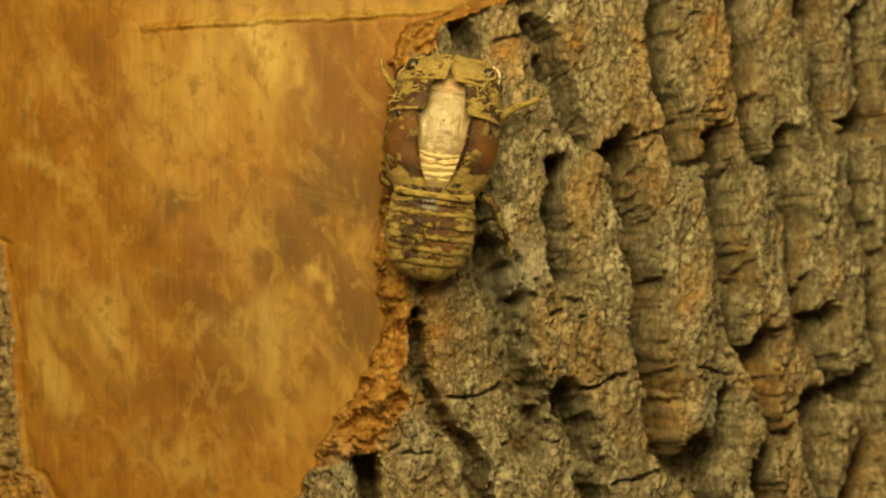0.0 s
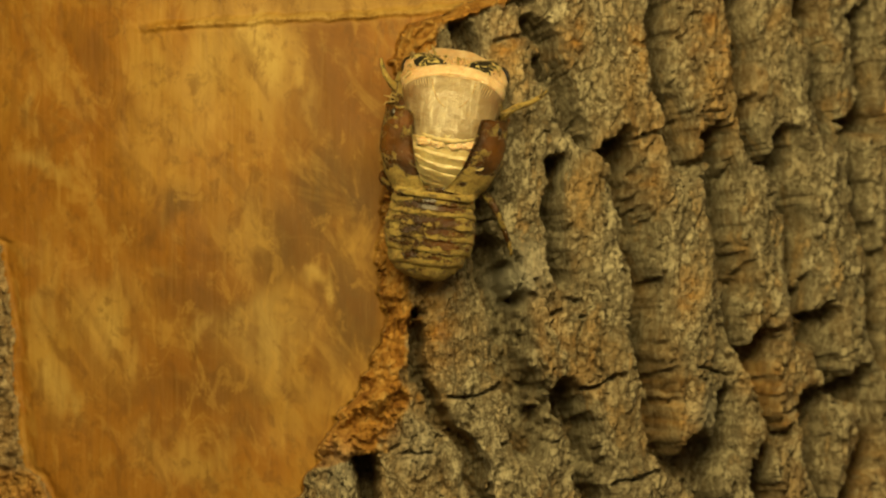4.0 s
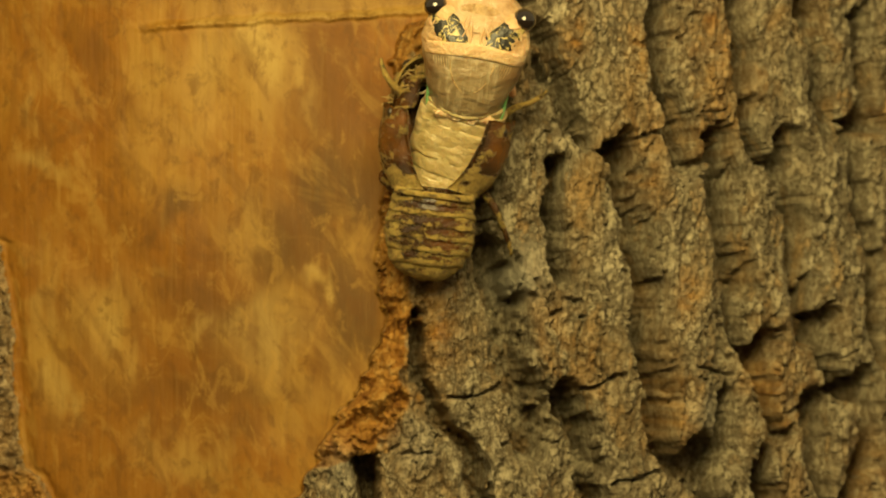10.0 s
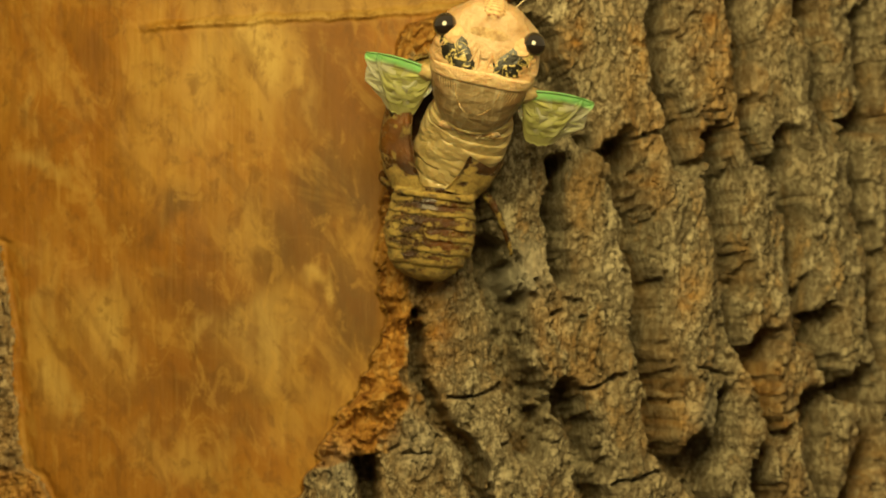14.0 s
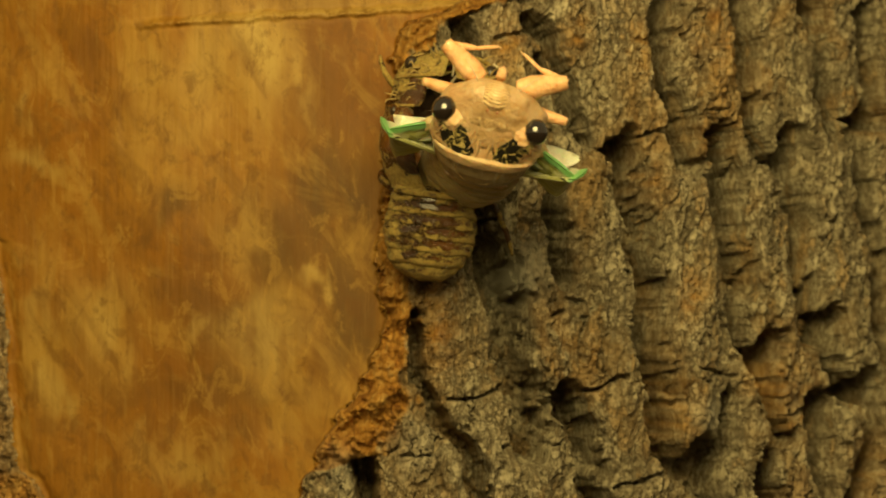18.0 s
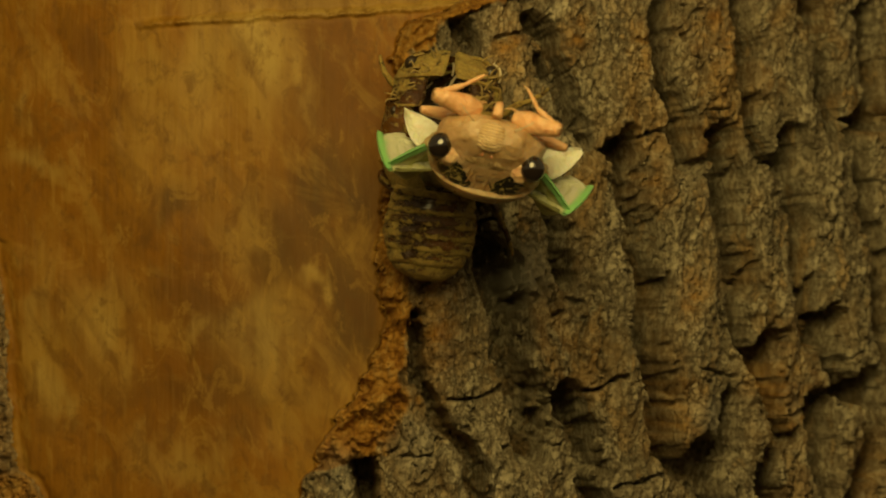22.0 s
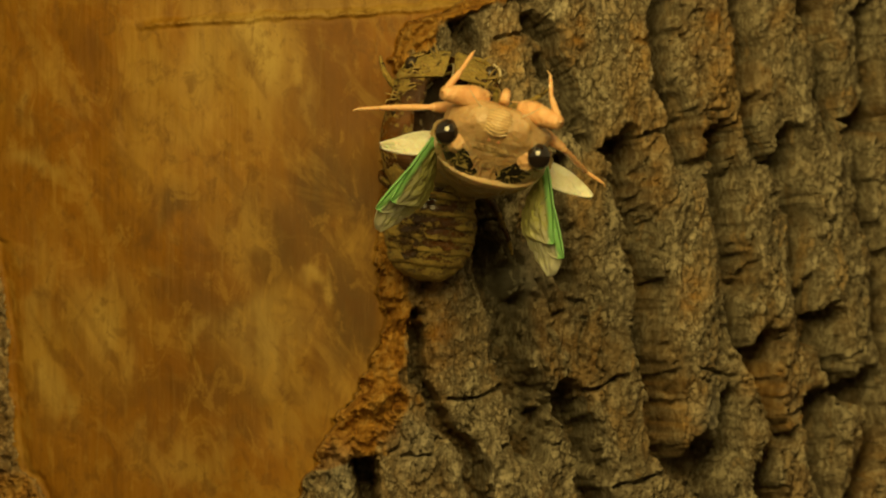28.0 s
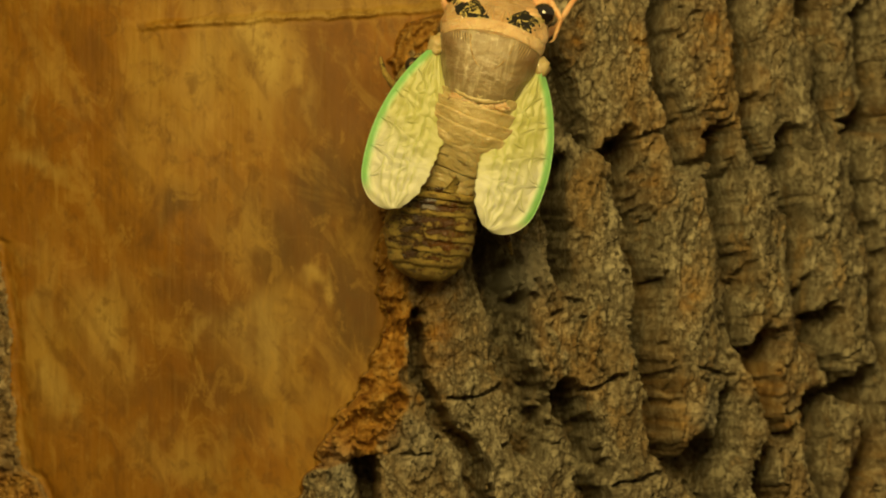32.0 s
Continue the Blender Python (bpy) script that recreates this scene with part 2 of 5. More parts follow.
# ---- mesh helpers, in plan units ----
def mesh_of(name, V, F, tint=None):
    me = bpy.data.meshes.new(name)
    me.from_pydata((np.asarray(V, float) * K).tolist(), [], F)
    me.polygons.foreach_set("use_smooth", np.ones(len(me.polygons), bool))
    if tint is not None:
        a = me.color_attributes.new("tint", "FLOAT_COLOR", "POINT")
        t = np.ones((len(V), 4))
        t[:, :3] = tint
        a.data.foreach_set("color", t.ravel())
    me.update()
    return me


def part(name, me, mat, parent, label=""):
    ob = new(name, me)
    if mat:
        me.materials.append(mat)
    ob.parent = parent
    if label:
        tagged(ob, label)
    return ob


def sheet_faces(nu, nv, wrap=False):
    F = []
    for i in range(nu - 1):
        for j in range(nv if wrap else nv - 1):
            a, b = i * nv + j, i * nv + (j + 1) % nv
            F.append((a, b, b + nv, a + nv))
    return F


def loft(y0, y1, rows, cols, hw, top, bot, mid=0.0, ripple=0.0, seed=0, ends=True):
    """A closed body along y; hw, top and bot give the half width and the heights at each y."""
    V = []
    for i in range(rows):
        u = i / (rows - 1)
        y = y0 + (y1 - y0) * u
        for j in range(cols):
            a = 2 * math.pi * j / cols
            c, s = math.cos(a), math.sin(a)
            r = 1 + ripple * noise.noise(Vector((c * 2.2 + seed, s * 2.2, y / 22)))
            c, s = math.copysign(abs(c) ** 0.9, c), math.copysign(abs(s) ** 0.9, s)
            V.append((hw(y) * c * r, y, mid + (top(y) if s > 0 else bot(y)) * s * r))
    F = sheet_faces(rows, cols, True)
    if ends:
        F += [tuple(range(cols))[::-1], tuple(range((rows - 1) * cols, rows * cols))]
    return V, F


def blob(rx, ry, rz, at=(0, 0, 0), rows=14, cols=20, ripple=0.0, seed=0):
    V, F = [], []
    for i in range(rows):
        p = math.pi * (i + 0.02) / (rows - 0.96) if rows > 1 else 0
        for j in range(cols):
            a = 2 * math.pi * j / cols
            n = Vector((math.sin(p) * math.cos(a), math.cos(p), math.sin(p) * math.sin(a)))
            r = 1 + ripple * noise.noise(n * 2.3 + Vector((seed, 0, 0)))
            V.append((at[0] + rx * n.x * r, at[1] + ry * n.y * r, at[2] + rz * n.z * r))
    return V, sheet_faces(rows, cols, True) + [tuple(range(cols))[::-1], tuple(range((rows - 1) * cols, rows * cols))]


def tube(points, radii, cols=10, ripple=0.0):
    P = [Vector(p) for p in points]
    Q, R = [], []
    n = len(P)
    for i in range(n - 1):
        p0, p1, p2, p3 = P[max(i - 1, 0)], P[i], P[i + 1], P[min(i + 2, n - 1)]
        for s in range(5):
            u = s / 5
            Q.append(0.5 * (2 * p1 + (p2 - p0) * u + (2 * p0 - 5 * p1 + 4 * p2 - p3) * u * u + (3 * p1 - p0 - 3 * p2 + p3) * u ** 3))
            R.append(radii[i] * (1 - u) + radii[i + 1] * u)
    Q.append(P[-1])
    R.append(radii[-1])
    V = []
    for i, q in enumerate(Q):
        d = (Q[min(i + 1, len(Q) - 1)] - Q[max(i - 1, 0)]).normalized()
        a = d.orthogonal().normalized() if i == 0 else (a - d * a.dot(d)).normalized()
        b = d.cross(a)
        for j in range(cols):
            w = 2 * math.pi * j / cols
            r = R[i] * (1 + ripple * noise.noise(q * 0.15 + Vector((j * 1.7, 0, 0))))
            V.append(q + (a * math.cos(w) + b * math.sin(w)) * r)
    F = sheet_faces(len(Q), cols, True) + [tuple(range(cols))[::-1], tuple(range((len(Q) - 1) * cols, len(Q) * cols))]
    return [tuple(v) for v in V], F


def curve_of(*pairs):
    xs, ys = [p[0] for p in pairs], [p[1] for p in pairs]
    return lambda y: float(np.interp(y, xs, ys))


def join(*pieces):
    V, F = [], []
    for v, f in pieces:
        n = len(V)
        V += list(v)
        F += [tuple(i + n for i in q) for q in f]
    return V, F


# ---- the trunk ----
RT, XC = 1950.0, 560.0
YC = math.sqrt(RT ** 2 - (784 - XC) ** 2)


def hash2(ix, iy, seed):
    n = (ix * 374761393 + iy * 668265263 + seed * 974634541) & 0xFFFFFFFF
    n = ((n ^ (n >> 13)) * 1274126177) & 0xFFFFFFFF
    return ((n ^ (n >> 16)) & 0xFFFF) / 65535.0


def vnoise(x, y, seed):
    ix, iy = np.floor(x).astype(np.int64), np.floor(y).astype(np.int64)
    fx, fy = x - ix, y - iy
    fx, fy = fx * fx * fx * (fx * (fx * 6 - 15) + 10), fy * fy * fy * (fy * (fy * 6 - 15) + 10)
    a, b = hash2(ix, iy, seed), hash2(ix + 1, iy, seed)
    c, d = hash2(ix, iy + 1, seed), hash2(ix + 1, iy + 1, seed)
    return (a + (b - a) * fx + (c - a) * fy + (a - b - c + d) * fx * fy) * 2 - 1


def fbm(x, y, seed, octaves=4, gain=0.55):
    s, amp = np.zeros_like(x), 1.0
    x, y = 0.88 * x - 0.47 * y, 0.47 * x + 0.88 * y
    for o in range(octaves):
        s += amp * vnoise(x + 17.3 * o, y + 5.1 * o, seed + o)
        x, y = 1.62 * x - 1.18 * y, 1.18 * x + 1.62 * y
        amp *= gain
    return s


def step(e0, e1, x):
    t = np.clip((x - e0) / (e1 - e0), 0, 1)
    return t * t * (3 - 2 * t)


FURROWS, CRACKS = [], []


def furrow(width, depth, *points):
    FURROWS.append((width * 1.25, depth * 1.3, points))


def crack(width, depth, *points):
    CRACKS.append((width, depth * 1.15, points))


furrow(14, 14, (846, 330), (856, 400), (868, 450))
furrow(24, 75, (868, 450), (884, 520), (900, 575), (906, 625), (925, 685), (938, 730), (940, 785))
furrow(15, 60, (988, 292), (984, 340), (984, 400), (990, 450), (997, 492))
furrow(13, 45, (938, 40), (966, 75), (988, 112), (1006, 165), (1014, 205), (1046, 252))
furrow(10, 35, (955, 110), (985, 165), (1005, 225))
furrow(18, 70, (1166, -20), (1170, 20), (1174, 70), (1178, 125), (1190, 185), (1204, 240), (1216, 285))
furrow(21, 65, (1104, 262), (1114, 330), (1126, 385), (1132, 430), (1146, 475), (1140, 540), (1142, 590))
furrow(20, 65, (1142, 590), (1152, 640), (1168, 700), (1172, 745), (1176, 800), (1204, 828), (1228, 852))
furrow(15, 70, (1310, -20), (1314, 30), (1320, 90), (1327, 160), (1334, 215), (1350, 262), (1376, 305))
furrow(17, 70, (1264, 236), (1274, 300), (1286, 370), (1304, 440), (1310, 490), (1314, 550), (1322, 605), (1338, 640))
furrow(26, 80, (1246, 795), (1258, 835), (1268, 900))
furrow(16, 70, (1396, 245), (1408, 300), (1414, 350), (1424, 410), (1424, 480), (1428, 560), (1436, 600))
furrow(12, 60, (1434, 10), (1450, 65), (1462, 110), (1464, 180), (1472, 235))
furrow(19, 75, (1368, 605), (1358, 660), (1366, 715), (1384, 765))
furrow(16, 70, (1352, 800), (1356, 850), (1368, 900))
furrow(12, 60, (1528, 30), (1530, 90), (1540, 170), (1546, 220))
furrow(12, 65, (1516, 215), (1522, 280), (1530, 370), (1545, 430), (1552, 490), (1562, 570), (1580, 640))
furrow(14, 65, (1470, 560), (1470, 620), (1482, 680), (1500, 700))
furrow(16, 70, (1442, 705), (1448, 770), (1456, 830), (1470, 890))
furrow(16, 70, (1530, 670), (1545, 720), (1552, 800), (1528, 840), (1512, 890))
furrow(20, 75, (1012, 700), (1024, 745), (1038, 800), (1052, 900))
furrow(11, 45, (735, 560), (742, 620), (748, 670), (770, 712), (784, 755), (826, 790), (842, 840), (856, 900))
furrow(14, 60, (640, 800), (650, 840), (660, 900))
furrow(13, 60, (946, 690), (942, 740), (940, 790))
furrow(11, 45, (1284, 700), (1288, 750), (1296, 800))
furrow(14, 45, (800, 20), (815, 60), (830, 110), (836, 180))
crack(5, 24, (1040, 256), (1085, 272), (1110, 274), (1140, 245), (1182, 228))
crack(5, 24, (798, 706), (845, 697), (884, 682))
crack(6, 30, (935, 680), (955, 690), (980, 686), (1005, 700), (1028, 702), (1046, 684), (1100, 666))
crack(5, 26, (1090, 852), (1130, 846), (1168, 830))
crack(4, 20, (1236, 196), (1285, 190))
crack(5, 24, (1238, 204), (1266, 232), (1302, 214))
crack(4, 18, (892, 788), (920, 777), (950, 788), (990, 784))
crack(4, 20, (1232, 650), (1268, 660), (1302, 666))
crack(6, 28, (836, 404), (880, 392))
crack(5, 24, (1496, 212), (1534, 208))
crack(4, 18, (948, 500), (962, 530), (976, 552), (1002, 545))
crack(8, 34, (886, 520), (912, 540), (945, 530))
crack(4, 18, (1206, 304), (1240, 312))
crack(4, 18, (716, 802), (760, 800), (775, 775))
crack(4, 16, (1002, 528), (1034, 532))
crack(4, 16, (1034, 555), (1028, 600), (1040, 640))
crack(4, 14, (1058, 560), (1055, 620), (1062, 670))
crack(6, 26, (770, 20), (800, 24), (860, 12), (940, 0))
crack(5, 22, (880, 70), (925, 60), (945, 38))
crack(5, 22, (1400, 258), (1440, 268))
crack(5, 22, (1500, 672), (1535, 668))
crack(5, 20, (1395, 735), (1430, 715), (1440, 690))
crack(4, 18, (905, 590), (940, 600), (965, 640), (975, 685))
crack(4, 18, (705, 745), (712, 780), (690, 798))


def polyline(ax, ay, points):
    best, right = np.full(ax.shape, 1e9), np.zeros(ax.shape, bool)
    for (x0, y0), (x1, y1) in zip(points, points[1:]):
        dx, dy = x1 - x0, y1 - y0
        t = np.clip(((ax - x0) * dx + (ay - y0) * dy) / (dx * dx + dy * dy), 0, 1)
        d = np.hypot(ax - x0 - t * dx, ay - y0 - t * dy)
        right = np.where(d < best, ax > x0 + t * dx, right)
        best = np.minimum(best, d)
    return best, right


def bark_edge(y):
    """Where the bark begins, from above downwards."""
    return np.interp(y, [-60, 18, 40, 100, 330, 450, 520, 570, 640, 690, 740, 790, 830, 882, 960],
                     [980, 800, 718, 702, 686, 668, 672, 682, 664, 640, 595, 562, 558, 525, 480])


def surface(ax, ay):
    """Relief over the plain cylinder, and the masks: bare wood, torn inner bark, pale lichen."""
    wx = ax + 7 * fbm(ax / 60, ay / 80, 3, 2) + 4.5 * fbm(ax / 20, ay / 34, 5, 4)
    wy = ay + 5 * fbm(ax / 60, ay / 60, 7, 2) + 3 * fbm(ax / 14, ay / 14, 9, 3)
    rough = fbm(ax / 24, ay / 60, 11, 4)
    flakes = fbm(ax / 36, ay / 130, 21, 4) * 2.6
    fl = np.floor(flakes)
    terrace = fl + step(0.0, 0.28, flakes - fl)
    chips = np.abs(fbm(ax / 12, ay / 30, 51, 4))
    grit = fbm(ax / 5, ay / 8, 41, 3)
    h = 4.0 * terrace + 5.0 * rough + 10 * fbm(ax / 90, ay / 400, 31, 2)
    h += 2.4 * grit - 5.5 * chips
    lines = np.abs(fbm(ax / 60 + 0.3 * rough, ay / 330, 61, 3))
    h -= 13 * (1 - step(0.0, 0.10, lines))
    cut = np.abs(fbm(ax / 120, ay / 60, 71, 4))
    h -= 4 * (1 - step(0.0, 0.03, cut))
    crag = 24 * np.abs(fbm(ax / 11, ay / 22, 53, 4)) + 9 * fbm(ax / 26, ay / 50, 57, 3)
    valley, near = np.zeros_like(ax), np.full_like(ax, 1e3)
    for width, depth, pts in FURROWS:
        d, right = polyline(wx, wy, pts)
        q = d / (width * np.where(right, 1.2, 0.95) * (1 + 0.25 * rough))
        f = np.where(right, 1 - step(0.5, 1.3, q), 1 - step(0.6, 1.2, q))
        valley = np.maximum(valley, f * depth * 2.0)
        near = np.minimum(near, d)
    mild = np.minimum(1, valley / 90)
    h += 16 * (1 - np.exp(-(near / 34) ** 2)) - 12
    h = h * (1 - 0.45 * mild) - valley + crag * mild
    for width, depth, pts in CRACKS:
        d, right = polyline(wx, wy, pts)
        h = h - depth * (1 - step(0.2, 1.3, d / width / (1 + 0.4 * rough)))
    h = np.maximum(h, -160 + 0.8 * crag)
    # bare wood and the torn rim
    e = bark_edge(ay) + 9 * fbm(ax / 30, ay / 26, 81, 4)
    off = ax - e
    wood = 1 - step(-4, 4, off)
    crumbs = np.abs(fbm(ax / 26, ay / 26, 91, 4))
    rim = np.interp(ay, [0, 60, 120, 440, 480, 560, 660, 700, 800, 830, 900], [70, 70, 30, 30, 60, 55, 60, 115, 130, 0, 0])
    torn = (1 - step(rim * 0.75, rim * 1.05 + 2, off + 14 * rough)) * (1 - wood) * (rim > 5)
    curl, _ = polyline(ax, ay, ((575, 775), (606, 738), (648, 708), (692, 690)))
    lumps = fbm(ax / 34, ay / 40, 93, 3)
    lip = 28 * np.exp(-(curl / 13) ** 2) - 16 * np.exp(-(((ax - 665) / 38) ** 2 + ((ay - 765) / 34) ** 2)) - 30 + 30 * step(0, 60, off) + 14 * lumps + 17 * crumbs + 5 * rough + 3 * grit - 26 * (1 - step(0.0, 22, off))
    h = h * (1 - torn) + lip * torn
    low = -62 + 4 * fbm(ax / 160, ay / 260, 95, 3) + 0.35 * fbm(ax / 6, ay / 90, 97, 3)
    # the cut across the bare wood, and its left border
    cutline = 46 - 0.062 * (ax - 250) + 3 * fbm(ax / 40, ay / 40, 99, 3)
    dcut = ay - cutline
    reach = step(200, 300, ax)
    low += reach * (5 * np.exp(-(dcut / 6) ** 2) * (0.4 + 1.4 * crumbs) - 9 * step(4, -16, dcut) - 2 * np.exp(-((dcut - 9) / 4) ** 2))
    # the far rim of the stripped patch: a shallow gap, then torn bark
    left = np.interp(ay, [380, 430, 560, 700, 790, 830, 850, 890, 960], [-120, -22, -8, 2, 12, 22, 44, 72, 100]) + 5 * fbm(ax / 20, ay / 40, 103, 3)
    lb = 1 - step(-5, 3, ax - left)
    low = low - 6 * np.exp(-((ax - left - 10) / 12) ** 2) + lb * (2 + 16 * crumbs + 4 * rough)
    h = h * (1 - wood) + low * wood
    wood = wood * (1 - lb)
    broken = step(0.35, 0.8, fbm(ax / 85, ay / 120, 111, 3)) * step(0.2, 0.55, 1 - np.abs(rough)) * 0.22
    for bx, by, br in ((1020, 60, 26), (1140, 90, 30), (1270, 70, 55), (905, 85, 40), (1250, 240, 22), (770, 590, 40), (1190, 740, 45), (1160, 330, 22),
                       (1215, 520, 22), (1370, 610, 22), (1450, 590, 20), (1330, 665, 22), (1540, 820, 40), (1400, 690, 50), (760, 500, 45)):
        broken = np.maximum(broken, np.exp(-(((ax - bx) / br) ** 2 + ((ay - by) / (br * 1.8)) ** 2)) * (0.2 + 0.45 * crumbs))
    inner = np.maximum(torn, broken * (1 - wood))
    inner = np.maximum(inner, lb * (0.25 + 0.6 * step(825, 850, ay)))
    lichen = np.zeros_like(ax)
    for bx, by, br, s in ((918, 500, 36, 1.0), (940, 470, 42, 0.6), (1265, 735, 32, 0.7), (740, 790, 40, 0.35), (1255, 340, 25, 0.3), (600, 830, 40, 0.35)):
        lichen = np.maximum(lichen, s * np.exp(-((((ax - bx) / br) ** 2 + ((ay - by) / (br * 1.2)) ** 2) ** 1.5)))
    return h, wood, np.clip(inner, 0, 1), lichen * (1 - wood), dcut


def wood_tint(ax, ay, dcut):
    """Pale and dark patches of the bare wood."""
    n = fbm(ax / 60, ay / 110, 121, 4)
    pale, dark = np.zeros_like(ax), np.zeros_like(ax)
    for bx, by, rx, ry, s in ((470, 90, 55, 70, 0.8), (380, 130, 120, 80, 0.55), (340, 230, 110, 70, 0.35), (470, 600, 70, 70, 0.5), (165, 560, 55, 80, 0.6), (60, 560, 25, 130, 0.45),
                              (80, 690, 25, 50, 0.6), (570, 500, 28, 18, 0.6), (350, 590, 40, 25, 0.4), (300, 810, 80, 30, 0.35), (40, 280, 40, 18, 0.5), (20, 170, 16, 40, 0.4),
                              (545, 170, 20, 60, 0.35), (420, 390, 60, 60, 0.25)):
        pale = np.maximum(pale, s * np.exp(-(((ax - bx + 30 * n) / rx) ** 2 + ((ay - by + 40 * n) / ry) ** 2)))
    # Dark ellipses, most of them in the half nearest the bark edge.
    for bx, by, rx, ry, s in ((290, 360, 70, 40, 0.7), (230, 400, 30, 40, 0.4), (330, 530, 80, 60, 0.45), (420, 690, 180, 45, 0.5), (590, 620, 60, 120, 0.45), (480, 530, 50, 50, 0.4),
                              (220, 190, 60, 90, 0.2), (615, 560, 70, 180, 0.75), (590, 360, 90, 150, 0.8), (500, 450, 120, 110, 0.7), (450, 570, 150, 100, 0.6), (570, 260, 90, 220, 0.4), (420, 760, 160, 40, 0.3)):
        dark = np.maximum(dark, s * np.exp(-(((ax - bx + 35 * n) / rx) ** 2 + ((ay - by + 30 * n) / ry) ** 2)))
    reach = step(220, 420, ax + 60 * n)
    pale = np.maximum(pale, 0.6 * np.exp(-((dcut + 4) / 10) ** 2) * reach)
    pale = np.maximum(pale, 0.35 * step(10, -10, dcut) * reach)
    return np.stack([np.clip(pale * 1.25, 0, 1), np.clip(dark * 1.3, 0, 1), np.zeros_like(ax)], -1)


def trunk_grid(th, zz, fine):
    """Points of the trunk at angles th from the front and heights zz over the sheet's middle, in units."""
    T, Z = np.meshgrid(th, zz, indexing="ij")
    X, Y = (XC - 784) + RT * np.sin(T), YC - RT * np.cos(T)
    s = D / (D + Y * K)
    ax, ay = 784 + X * s, 441 - Z * s
    if fine:
        h, wood, inner, lichen, dcut = surface(ax, ay)
    else:
        u = T * RT
        r = fbm(u / 60, Z / 120, 131, 4)
        v = np.abs(fbm(u / 260 + 0.2 * r, Z / 1500, 141, 3))
        h = 12 * r - 75 * (1 - step(0.02, 0.20, v)) + 4 * fbm(u / 20, Z / 30, 151, 3)
        inner = step(0.5, 1.0, fbm(u / 120, Z / 160, 161, 3)) * 0.6
        wood = lichen = np.zeros_like(h)
        dcut = wood + 1e3
    V = np.stack([X + h * np.sin(T), Y - h * np.cos(T), Z], -1)
    return V, h, wood, inner, lichen, dcut, ax, ay


def sub_mesh(name, V, tint, quads):
    used, inv = np.unique(quads, return_inverse=True)
    me = bpy.data.meshes.new(name)
    q = inv.reshape(-1, 4)
    P = V.reshape(-1, 3)[used] * K
    me.vertices.add(len(P))
    me.vertices.foreach_set("co", P.ravel())
    me.loops.add(q.size)
    me.loops.foreach_set("vertex_index", q.ravel().astype(np.int32))
    me.polygons.add(len(q))
    me.polygons.foreach_set("loop_start", np.arange(0, q.size, 4, dtype=np.int32))
    me.polygons.foreach_set("use_smooth", np.ones(len(q), bool))
    a = me.color_attributes.new("tint", "FLOAT_COLOR", "POINT")
    c = np.ones((len(P), 4))
    c[:, :3] = tint.reshape(-1, 3)[used]
    a.data.foreach_set("color", c.ravel())
    me.update(calc_edges=True)
    me.validate()
    return me


def plate_labels(h, wood, coarse):
    """Numbers the bark plates: the high ground that hangs together, then the furrow slopes to the nearest plate."""
    hc, wc = h[::coarse, ::coarse], wood[::coarse, ::coarse]
    lab = np.where((hc > -12) & (wc < 0.5), np.arange(1, hc.size + 1).reshape(hc.shape), 0)

    def spread(a, everywhere):
        for _ in range(500):
            b = np.pad(a, 1)
            near = np.maximum.reduce([b[1:-1, :-2], b[1:-1, 2:], b[:-2, 1:-1], b[2:, 1:-1]])
            c = np.where(a == 0, near, a) if everywhere else np.where(a > 0, np.maximum(a, near), 0)
            if (c == a).all():
                break
            a = c
        return a
    lab = spread(lab, False)
    ids, counts = np.unique(lab, return_counts=True)
    small = ids[(counts < 60)]
    lab = np.where(np.isin(lab, small), 0, lab)
    lab = spread(lab, True)
    return np.repeat(np.repeat(lab, coarse, 0), coarse, 1)[:h.shape[0], :h.shape[1]]


